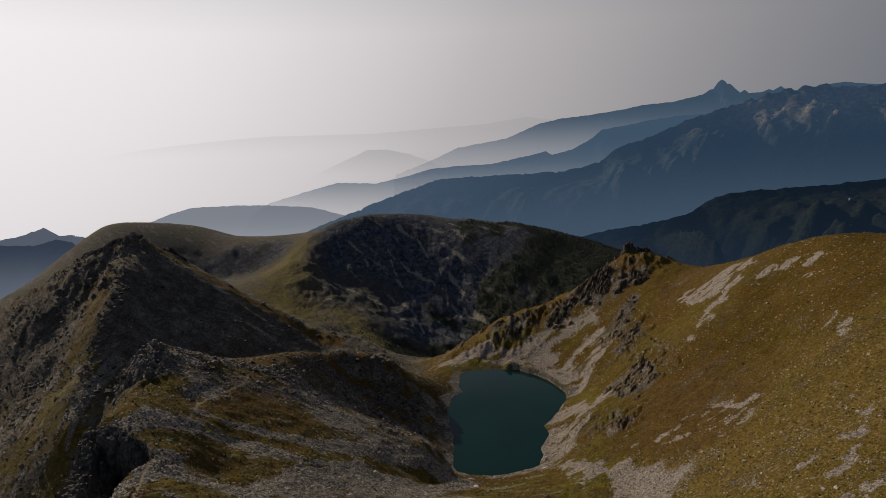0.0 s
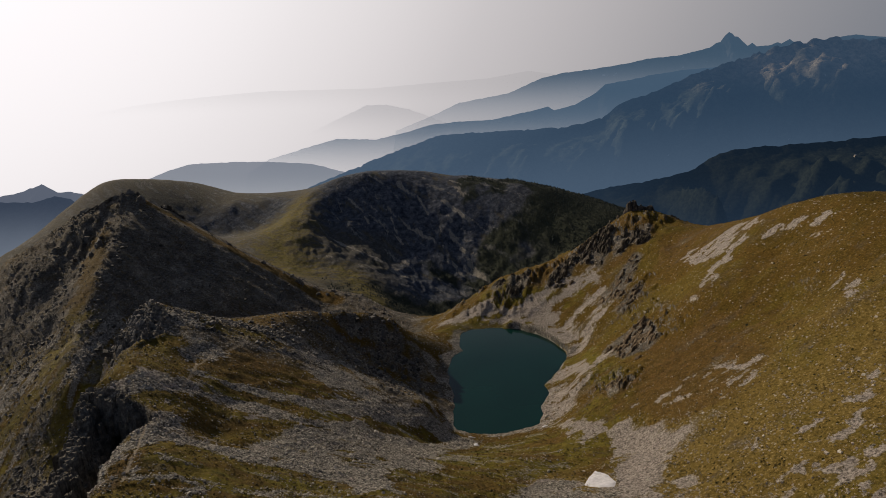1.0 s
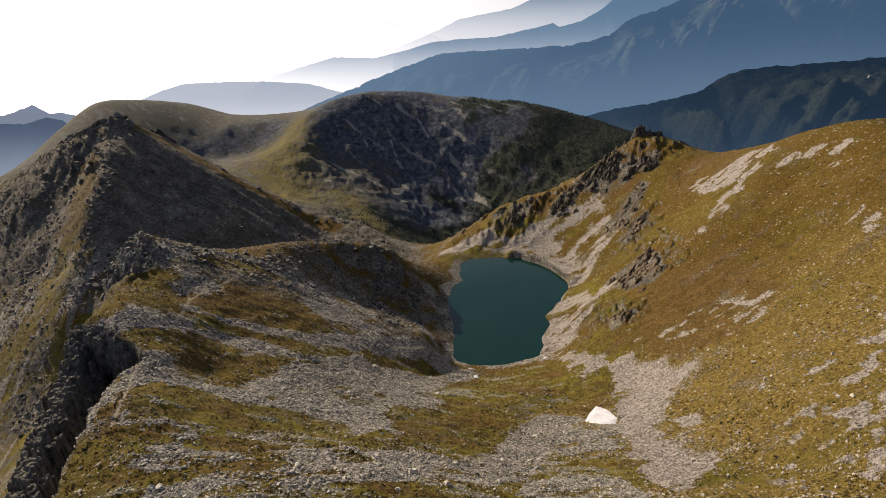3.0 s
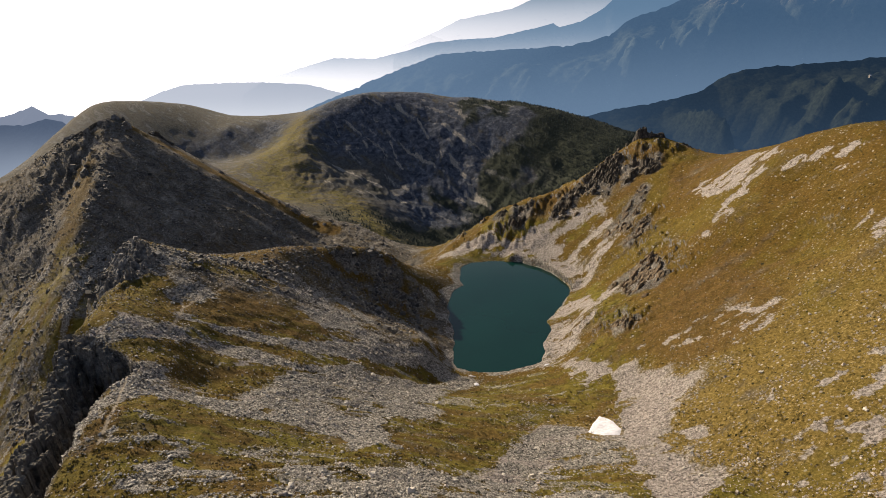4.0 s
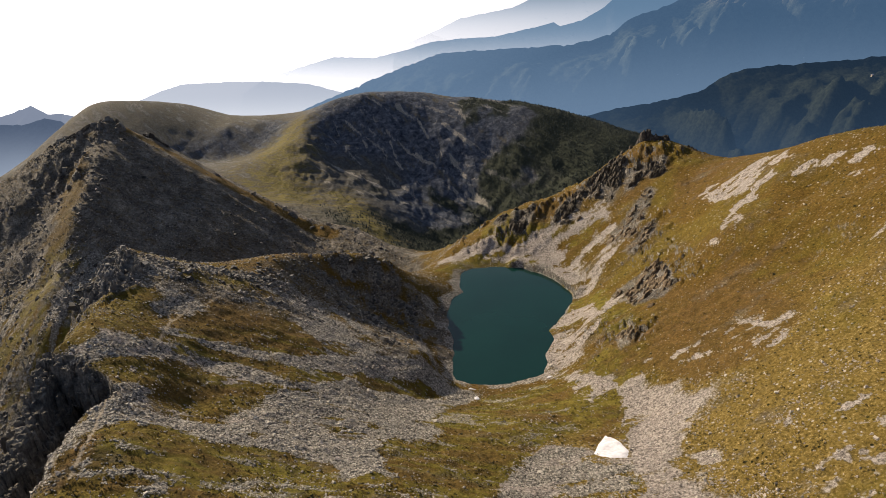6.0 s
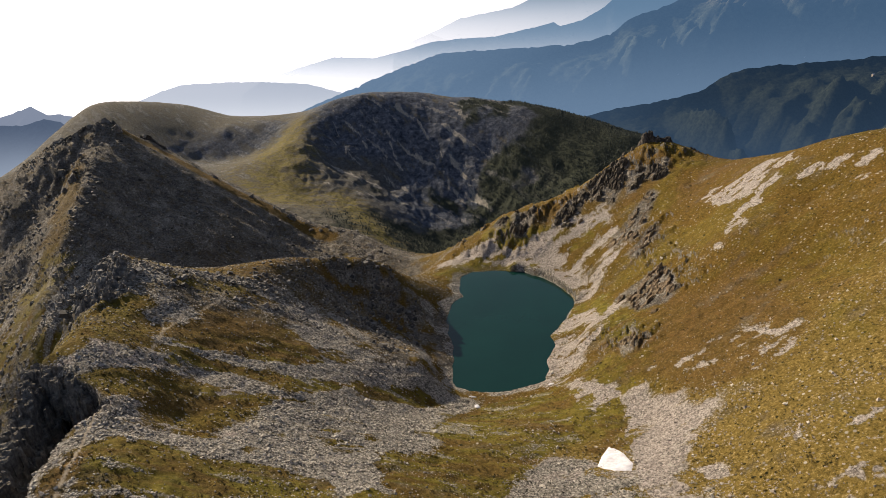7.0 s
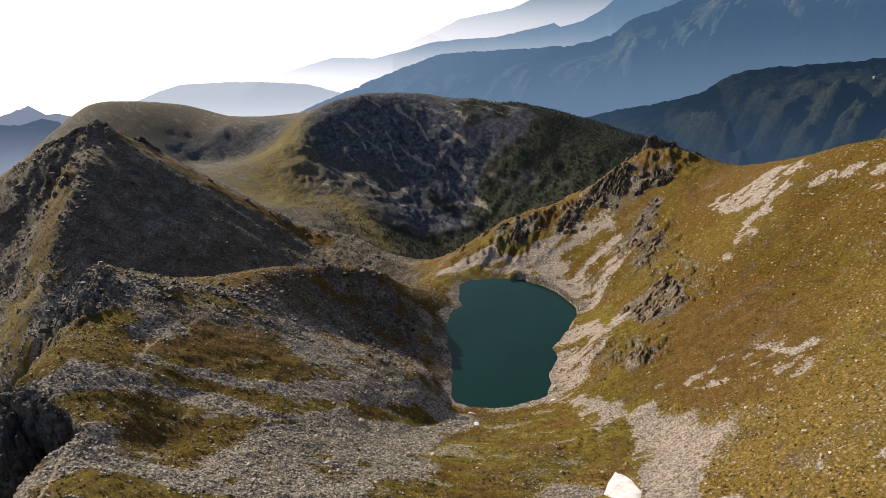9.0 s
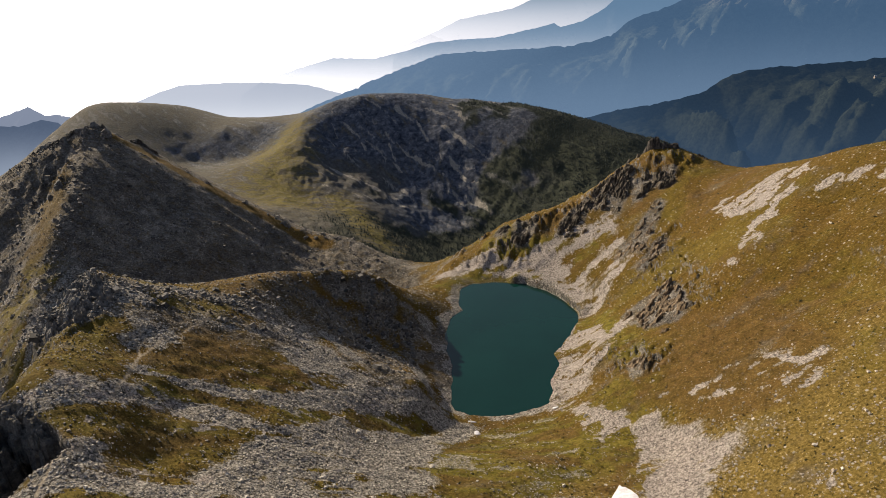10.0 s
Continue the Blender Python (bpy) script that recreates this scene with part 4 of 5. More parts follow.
def crag_material(name="crag_rock", shade=(1.0, 1.0, 1.0)):
    m, nt, bsdf, N, K = base_material(name)
    geo = N("ShaderNodeNewGeometry")
    pos = geo.outputs["Position"]
    col = ramp_of(nt, noise_at(nt, pos, 0.6, 9, 0.78), [(at, tuple(p * q for p, q in zip(c, shade))) for at, c in ((0.35, (0.045, 0.043, 0.041)), (0.5, (0.155, 0.146, 0.134)), (0.66, (0.34, 0.32, 0.29)))])
    up = N("ShaderNodeSeparateXYZ")
    K(geo.outputs["Normal"], up.inputs[0])
    top = N("ShaderNodeMapRange")
    top.inputs[1].default_value, top.inputs[2].default_value = 0.86, 1.1
    K(up.outputs[2], top.inputs[0])
    turf = ramp_of(nt, noise_at(nt, pos, 1.3, 8, 0.8), [(0.34, (0.03, 0.028, 0.01)), (0.5, (0.10, 0.078, 0.028)), (0.66, (0.22, 0.18, 0.10))])
    K(mixed(nt, top.outputs[0], col, turf), bsdf.inputs["Base Color"])
    bsdf.inputs["Roughness"].default_value = 0.92
    bump = N("ShaderNodeBump")
    bump.inputs["Strength"].default_value, bump.inputs["Distance"].default_value = 1.0, 0.6
    K(noise_at(nt, pos, 1.1, 9, 0.8), bump.inputs["Height"])
    K(bump.outputs[0], bsdf.inputs["Normal"])
    return m


def plain_material(name, a, b, size, rough=0.9):
    m, nt, bsdf, N, K = base_material(name)
    pos = N("ShaderNodeNewGeometry").outputs["Position"]
    K(ramp_of(nt, noise_at(nt, pos, size, 6), [(0.35, a), (0.65, b)]), bsdf.inputs["Base Color"])
    bsdf.inputs["Roughness"].default_value = rough
    return m


def water_material():
    m, nt, bsdf, N, K = base_material("lake_water")
    geo = N("ShaderNodeNewGeometry")
    K(ramp_of(nt, noise_at(nt, geo.outputs["Position"], 0.03, 3), [(0.3, (0.004, 0.027, 0.024)), (0.7, (0.005, 0.036, 0.031))]), bsdf.inputs["Base Color"])
    bsdf.inputs["Roughness"].default_value = 0.06
    bsdf.inputs["IOR"].default_value = 1.33
    bump = N("ShaderNodeBump")
    bump.inputs["Strength"].default_value, bump.inputs["Distance"].default_value = 0.06, 0.03
    K(noise_at(nt, geo.outputs["Position"], 1.2, 3), bump.inputs["Height"])
    K(bump.outputs[0], bsdf.inputs["Normal"])
    return m


def distant_material(name, land, air, amount, size, clear=None, snow=0.0, low=None, rocky=None, side=None):
    """Far slopes with the haze put into the material: land colours mixed with emission in the air's colour. low:
    (height, height, amount and colour of the haze emission down there);
    rocky: (height, height, colour of the bare tops); side: (x where the haze is thick, x where it thins); clear:
    heights between which the slope turns transparent, as if lost in haze."""
    m, nt, bsdf, N, K = base_material(name)
    geo = N("ShaderNodeNewGeometry")
    sep = N("ShaderNodeSeparateXYZ")
    K(geo.outputs["Position"], sep.inputs[0])

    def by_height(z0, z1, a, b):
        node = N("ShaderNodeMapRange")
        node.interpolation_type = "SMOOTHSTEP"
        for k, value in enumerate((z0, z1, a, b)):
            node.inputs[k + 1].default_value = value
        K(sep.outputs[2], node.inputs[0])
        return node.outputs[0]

    grain = noise_at(nt, geo.outputs["Position"], size, 9, 0.72)
    col = ramp_of(nt, grain, [(0.38, tuple(0.5 * c for c in land)), (0.62, tuple(1.4 * c for c in land))])
    # clearings, pastures and bare slopes
    open_land = ramp_of(nt, noise_at(nt, geo.outputs["Position"], size * 0.4, 7, 0.65), [(0.66, (0, 0, 0)), (0.76, (0.35, 0.35, 0.35))])
    col = mixed(nt, open_land, col, tuple(1.9 * c for c in land))
    if rocky:
        bare = ramp_of(nt, grain, [(0.36, tuple(0.4 * c for c in rocky[2])), (0.64, tuple(1.5 * c for c in rocky[2]))])
        wobble = N("ShaderNodeMath")
        wobble.operation = "MULTIPLY"
        K(by_height(rocky[0], rocky[1], 0, 1), wobble.inputs[0])
        K(ramp_of(nt, noise_at(nt, geo.outputs["Position"], 0.006, 5), [(0.35, (0.2, 0.2, 0.2)), (0.55, (1, 1, 1))]), wobble.inputs[1])
        col = mixed(nt, wobble.outputs[0], col, bare)
    if snow:
        col = mixed(nt, ramp_of(nt, noise_at(nt, geo.outputs["Position"], 0.03, 4, 0.6), [(snow, (0, 0, 0)), (snow + 0.04, (1, 1, 1))]), col, (0.9, 0.9, 0.92))
    K(col, bsdf.inputs["Base Color"])
    bsdf.inputs["Roughness"].default_value = 1.0
    bsdf.inputs["Specular IOR Level"].default_value = 0.0
    # haze as emission over the lit land
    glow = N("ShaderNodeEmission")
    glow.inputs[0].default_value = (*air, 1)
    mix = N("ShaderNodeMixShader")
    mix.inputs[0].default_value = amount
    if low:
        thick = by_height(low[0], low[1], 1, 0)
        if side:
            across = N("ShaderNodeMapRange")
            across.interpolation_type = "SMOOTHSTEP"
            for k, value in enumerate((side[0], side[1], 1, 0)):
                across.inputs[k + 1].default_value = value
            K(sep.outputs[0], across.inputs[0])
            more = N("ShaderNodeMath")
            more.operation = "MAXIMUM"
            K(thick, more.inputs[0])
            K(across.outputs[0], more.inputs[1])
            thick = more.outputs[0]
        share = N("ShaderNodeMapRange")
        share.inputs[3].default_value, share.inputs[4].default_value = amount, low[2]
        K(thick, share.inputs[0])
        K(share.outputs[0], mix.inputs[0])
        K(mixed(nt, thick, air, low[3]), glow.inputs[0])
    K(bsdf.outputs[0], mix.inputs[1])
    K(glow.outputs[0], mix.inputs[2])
    last = mix.outputs[0]
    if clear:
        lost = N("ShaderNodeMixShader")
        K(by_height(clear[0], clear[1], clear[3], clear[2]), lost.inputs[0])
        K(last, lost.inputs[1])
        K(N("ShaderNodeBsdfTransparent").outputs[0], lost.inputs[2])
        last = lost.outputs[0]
    K(last, nt.nodes["Material Output"].inputs[0])
    return m


GROUND, WATER, CRAG = ground_material(), water_material(), crag_material()
DARK_RIB = crag_material("dark_rib_rock", (0.46, 0.39, 0.30))
BROWN_RIB = crag_material("brown_rib_rock", (1.0, 0.76, 0.50))
SUMMIT_ROCK = crag_material("dark_summit_rock", (0.4, 0.36, 0.32))
CLIFF_ROCK = crag_material("dark_cliff_rock", (0.95, 0.92, 0.88))
GREY_STONE = stone_material("grey_stone", (0.13, 0.118, 0.102), (0.67, 0.615, 0.535))
DARK_RUBBLE_STONE = stone_material("dark_rubble_stone", (0.04, 0.037, 0.034), (0.26, 0.245, 0.225))
PALE_STONE = stone_material("pale_stone", (0.25, 0.215, 0.19), (0.61, 0.54, 0.485))
MEADOW_STONE = stone_material("meadow_stone", (0.26, 0.22, 0.18), (0.66, 0.58, 0.50))
SNOW = plain_material("old_snow", (0.55, 0.54, 0.58), (0.76, 0.745, 0.79), 0.9, 0.8)
NEEDLES = plain_material("conifer_needles", (0.024, 0.034, 0.030), (0.044, 0.056, 0.046), 0.4)
TUSSOCK = plain_material("dry_tussock", (0.05, 0.045, 0.012), (0.30, 0.22, 0.08), 0.9)
JUNIPER = plain_material("juniper", (0.02, 0.024, 0.010), (0.055, 0.055, 0.022), 2.0)


# ---- ground, one sheet to the horizon ----
def make_ground():
    x, y, faces = sheet(RADII, TURNS)
    z = height(x, y)
    ob = new("ground", grid_mesh("ground", np.c_[x, y, z], faces, GROUND))
    c = cover_of(x, y)
    one = np.ones_like(x)
    for attribute, names in (("cover", ("scree", "rock", "lush")), ("cover_more", ("heath", "path", "woods")), ("cover_far", ("pale", "hazed_pasture", "hazed_rock"))):
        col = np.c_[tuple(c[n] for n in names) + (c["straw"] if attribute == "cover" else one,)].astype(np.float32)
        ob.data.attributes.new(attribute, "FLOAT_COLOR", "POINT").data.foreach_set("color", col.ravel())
    tagged(ob, "alpine ground of dry grass, grey scree and bare rock", "ground", kind="structure")


def make_lake():
    bm = bmesh.new()
    cx, cy = 28, 278
    ring = []
    for k in range(len(LAKE_SHORE)):
        px, py = LAKE_SHORE[k]
        v = Vector((px - cx, py - cy))
        v *= (v.length + 5) / v.length
        ring.append(bm.verts.new((cx + v.x, cy + v.y, 0)))
    bm.faces.new(ring)
    me = bpy.data.meshes.new("lake")
    bm.to_mesh(me)
    bm.free()
    me.materials.append(WATER)
    tagged(new("lake", me), "still dark teal mountain lake", "lake", kind="structure")


# ---- distant ranges ----
def make_range(name, crest, material, label, seed, run=900, drop=700, relief=60, size=260, step=14, rough=9, crags=0, fall=0):
    """A far mountain range: a crest and its slope with spurs and ravines towards the near side, and a back slope."""
    pts = np.array(along(crest, step))
    s = np.r_[0, np.cumsum(np.hypot(*np.diff(pts[:, :2], axis=0).T))]
    v = np.linspace(0, 1, 90) ** 1.2
    S, V = np.meshgrid(s, v, indexing="ij")
    x = pts[:, 0][:, None] - 0.12 * V * run
    y = pts[:, 1][:, None] - V * run + 0 * S
    D = V * run
    bend = 60 * fbm(S, D, 500, 3, seed + 3)
    spurs = ridged(S + bend - 0.25 * D, D * 0.05, size, 2, seed, 0.45)
    side = ridged(S + 0.9 * D + bend, 0.3 * D - 0.2 * S, size * 0.42, 5, seed + 5, 0.6)
    ribs = ridged(S - 0.5 * D + bend, 0.2 * D, size * 0.18, 4, seed + 7, 0.6)
    grown = smooth(0, 0.35, V)
    z = pts[:, 2][:, None] - drop * V ** 0.9 + relief * grown * (spurs + 0.2 * side + 0.06 * ribs) + rough * (fbm(S, D, 60, 4, seed + 9) + 0.6 * fbm(S, D, 16, 3, seed + 11)) + crags * smooth(1000, 1500, pts[:, 0])[:, None] * ridged(S, D, 90, 5, seed + 13, 0.6)
    z = z - fall * smooth(0.3, 0.6, V)
    n, m = S.shape
    i, j = np.meshgrid(np.arange(n - 1), np.arange(m - 1), indexing="ij")
    faces = np.stack([i * m + j, i * m + j + 1, (i + 1) * m + j + 1, (i + 1) * m + j], -1).reshape(-1, 4)
    ob = new(name, grid_mesh(name, np.c_[x.ravel(), y.ravel(), z.ravel()], faces[:, ::-1], material))
    tagged(ob, label, "mountain range", kind="structure")
    return ob


make_ground()
make_lake()
make_range("backdrop_forest_range", FOREST_RANGE, distant_material("forest_air", (0.042, 0.050, 0.038), (0.024, 0.050, 0.094), 0.52, 0.09, low=(-520, -180, 0.72, (0.050, 0.092, 0.16)), side=(350, 1300)), "dark forested mountain slopes in blue haze", 101, 1000, 620, 260, 420, rough=8)
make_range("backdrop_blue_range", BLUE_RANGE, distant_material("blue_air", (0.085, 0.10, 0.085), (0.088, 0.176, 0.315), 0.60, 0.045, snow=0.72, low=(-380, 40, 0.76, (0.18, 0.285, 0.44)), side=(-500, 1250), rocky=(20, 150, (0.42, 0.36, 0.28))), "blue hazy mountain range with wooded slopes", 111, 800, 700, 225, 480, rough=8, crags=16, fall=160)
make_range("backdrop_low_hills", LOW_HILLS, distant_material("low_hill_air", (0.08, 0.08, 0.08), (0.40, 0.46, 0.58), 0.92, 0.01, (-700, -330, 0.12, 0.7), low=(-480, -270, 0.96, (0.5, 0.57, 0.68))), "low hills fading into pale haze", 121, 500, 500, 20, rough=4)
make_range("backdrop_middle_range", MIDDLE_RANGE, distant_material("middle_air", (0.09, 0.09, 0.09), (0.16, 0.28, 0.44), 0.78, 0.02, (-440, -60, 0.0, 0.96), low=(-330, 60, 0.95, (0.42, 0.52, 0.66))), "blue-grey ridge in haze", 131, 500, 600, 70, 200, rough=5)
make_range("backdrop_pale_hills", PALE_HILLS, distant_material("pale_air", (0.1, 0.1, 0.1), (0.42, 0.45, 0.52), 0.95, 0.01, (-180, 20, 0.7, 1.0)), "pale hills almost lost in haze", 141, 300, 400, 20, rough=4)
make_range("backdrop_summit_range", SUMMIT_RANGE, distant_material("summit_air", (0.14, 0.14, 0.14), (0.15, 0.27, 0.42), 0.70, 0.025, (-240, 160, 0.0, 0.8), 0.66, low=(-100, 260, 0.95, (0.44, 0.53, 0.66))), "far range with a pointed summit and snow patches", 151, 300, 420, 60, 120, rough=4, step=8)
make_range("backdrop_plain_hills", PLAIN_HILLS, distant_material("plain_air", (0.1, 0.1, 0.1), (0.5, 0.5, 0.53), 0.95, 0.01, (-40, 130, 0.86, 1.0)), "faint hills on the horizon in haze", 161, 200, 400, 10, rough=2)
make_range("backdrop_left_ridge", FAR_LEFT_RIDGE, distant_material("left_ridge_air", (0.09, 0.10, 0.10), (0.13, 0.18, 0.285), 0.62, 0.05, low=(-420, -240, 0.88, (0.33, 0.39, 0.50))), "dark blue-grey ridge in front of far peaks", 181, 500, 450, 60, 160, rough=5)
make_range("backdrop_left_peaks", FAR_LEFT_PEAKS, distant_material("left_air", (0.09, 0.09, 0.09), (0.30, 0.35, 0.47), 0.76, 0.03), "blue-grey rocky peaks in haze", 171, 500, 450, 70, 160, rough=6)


# ---- loose stone, crags, woods, snow ----
SNOW_EDGE = [(37, 157), (38.5, 160), (40, 163), (43, 167.5), (45, 165), (45.6, 161), (46, 156), (44.5, 152.5), (41.5, 152.6), (39, 154)]


def scatter(n, r0, r1, a0, a1, seed):
    """Places spread evenly as seen from above the basin: closer together nearby."""
    g = np.random.RandomState(seed)
    r = r0 * np.exp(g.rand(n) * math.log(r1 / r0))
    a = np.radians(a0 + g.rand(n) * (a1 - a0))
    return r * np.sin(a), r * np.cos(a), g


CUBE = np.array([(-1, -1, -1), (1, -1, -1), (1, 1, -1), (-1, 1, -1), (-1, -1, 1), (1, -1, 1), (1, 1, 1), (-1, 1, 1)], float)
CUBE_FACES = np.array([(0, 3, 2, 1), (4, 5, 6, 7), (0, 1, 5, 4), (1, 2, 6, 5), (2, 3, 7, 6), (3, 0, 4, 7)])


def stones(name, x, y, size, material, label, g, z=None):
    """Broken blocks lying on the ground, joined."""
    n = len(x)
    z = height(x, y) if z is None else z
    co = CUBE[None] * (0.55 + 0.45 * g.rand(n, 8, 3))
    co[:, 4:, :2] *= (0.45 + 0.5 * g.rand(n, 1, 1))
    co *= np.stack([np.ones(n), 0.55 + 0.45 * g.rand(n), 0.35 + 0.4 * g.rand(n)], -1)[:, None]
    tilt = (g.rand(n) - 0.5) * 1.1
    c, s_ = np.cos(tilt)[:, None], np.sin(tilt)[:, None]
    co[..., 1], co[..., 2] = co[..., 1] * c - co[..., 2] * s_, co[..., 1] * s_ + co[..., 2] * c
    turn = g.rand(n) * 2 * np.pi
    c, s_ = np.cos(turn)[:, None], np.sin(turn)[:, None]
    co[..., 0], co[..., 1] = co[..., 0] * c - co[..., 1] * s_, co[..., 0] * s_ + co[..., 1] * c
    co = co * (size * 0.5)[:, None, None] + np.stack([x, y, z + size * 0.1], -1)[:, None]
    faces = (CUBE_FACES[None] + 8 * np.arange(n)[:, None, None]).reshape(-1, 4)
    ob = new(name, grid_mesh(name, co.reshape(-1, 3), faces, material, False))
    return tagged(ob, label, "stones", kind="stuff")


def make_stones():
    x, y, g = scatter(340000, 88, 560, -42, 42, 5)
    c = cover_of(x, y)
    dry = (ring_distance(x, y, LAKE_SHORE) > 0.3) & (ring_distance(x, y, SNOW_EDGE) > 0.2)
    keep = (g.rand(len(x)) < 0.85 * np.clip(c["scree"] + 0.25 * c["rock"], 0, 1)) & dry
    size = 0.24 + 0.30 * g.rand(len(x)) ** 2 + 0.5 * g.rand(len(x)) ** 10
    size *= 0.75 + 0.45 * np.clip(np.hypot(x, y) / 300, 0, 1.3)
    is_pale = c["pale"] > 0.5
    keep &= c["path"] < 0.3
    a = keep & ~is_pale
    stones("scree_stones", x[a], y[a], size[a], GREY_STONE, "grey angular scree stones strewn over the slope", g)
    a = keep & is_pale
    stones("pale_scree_stones", x[a], y[a], size[a] * 0.8, PALE_STONE, "pale pinkish-grey scree stones", g)
    x, y, g = scatter(60000, 230, 540, -40, -3, 9)
    c = cover_of(x, y)
    spot = fbm(x * 1.2, y * 0.5, 22, 4, 78)
    keep = (g.rand(len(x)) < c["rock"] * (0.25 + 1.2 * np.clip(spot + 0.1, 0, 0.6)) * np.where((y > 330) & (x > -205 - 0.45 * (y - 384)), 0.3, 1.0)) & (x < 14 - 0.1 * y) & (c["path"] < 0.3)
    size = 0.6 + 0.7 * g.rand(len(x)) ** 2 + 2.2 * g.rand(len(x)) ** 10
    stones("peak_rubble", x[keep], y[keep], size[keep], DARK_RUBBLE_STONE, "dark grey frost-shattered blocks on the peak's flanks", g)
    x, y, g = scatter(230000, 88, 420, -42, 42, 6)
    c = cover_of(x, y)
    spot = fbm(x, y, 14, 4, 77)
    keep = (g.rand(len(x)) < 0.07 + 0.85 * np.clip(spot, 0, 1)) & (c["scree"] < 0.4) & (ring_distance(x, y, LAKE_SHORE) > 1) & (ring_distance(x, y, SNOW_EDGE) > 0.3)
    keep &= g.rand(len(x)) < np.where((y < 185) & (x > 15), 1.0, 0.5)
    size = 0.18 + 0.26 * g.rand(len(x)) ** 3 + 0.6 * g.rand(len(x)) ** 14
    size = np.where((y < 185) & (x > 15), size * 1.25, size)
    stones("grassland_stones", x[keep], y[keep], size[keep], MEADOW_STONE, "small pale stones dotted over dry grass", g)


def crag_mesh(seed, tall=1.0):
    """A broken rock mass about one metre in radius: jointed blocks stacked along one bedding, leaning and stepped."""
    g = np.random.RandomState(100 + seed)
    n = 52
    mid = np.stack([g.uniform(-0.8, 0.8, n), g.uniform(-0.8, 0.8, n), np.zeros(n)], -1)
    crown = 0.65 - 0.75 * np.abs(mid[:, 0] - 0.25) - 0.3 * np.abs(mid[:, 1]) + 0.25 * g.rand(n)
    mid[:, 2] = -0.8 + (crown + 0.8) * g.rand(n) ** 0.5
    size = 0.12 + 0.34 * g.rand(n) ** 1.5
    co = CUBE[None] * (0.72 + 0.28 * g.rand(n, 8, 3))
    co = co * np.stack([0.9 + 0.5 * g.rand(n), 0.7 + 0.4 * g.rand(n), tall * (0.6 + 0.7 * g.rand(n))], -1)[:, None]
    for axes, spread in (((0, 1), 0.6), ((1, 2), 0.5), ((0, 2), 0.45)):
        t = (g.rand(n) - 0.5) * spread + (0.35 if axes == (1, 2) else 0)
        c, q = np.cos(t)[:, None], np.sin(t)[:, None]
        i, j = axes
        co[..., i], co[..., j] = co[..., i] * c - co[..., j] * q, co[..., i] * q + co[..., j] * c
    co = co * size[:, None, None] + mid[:, None]
    bm = bmesh.new()
    for block in co:
        vs = [bm.verts.new(p) for p in block]
        for f in CUBE_FACES:
            bm.faces.new([vs[k] for k in f])
    bmesh.ops.subdivide_edges(bm, edges=bm.edges, cuts=1, use_grid_fill=True)
    for v in bm.verts:
        v.co += 0.045 * noise.noise_vector(v.co * 4 + Vector((seed, 0, 0)))
    me = bpy.data.meshes.new("crag")
    bm.to_mesh(me)
    bm.free()
    me.materials.append(CRAG)
    return me


CRAG_MESHES = []


def crag(x, y, sx, sy, sz, turn, seed, sink=0.35, lean=0.0, name="rock_crag", label="dark weathered rock crag rising from the slope", group="crags"):
    if not CRAG_MESHES:
        CRAG_MESHES.extend(crag_mesh(k, 1.0 + 0.25 * (k % 3)) for k in range(7))
    ob = new(name, CRAG_MESHES[seed % 7])
    z = float(height(np.array([x]), np.array([y]))[0])
    ob.matrix_world = pose(x, y, z + sz * (1 - 2 * sink), lean, lean * 0.5, turn) @ Matrix.Diagonal((sx, sy, sz, 1))
    return tagged(ob, label, "rock", group)


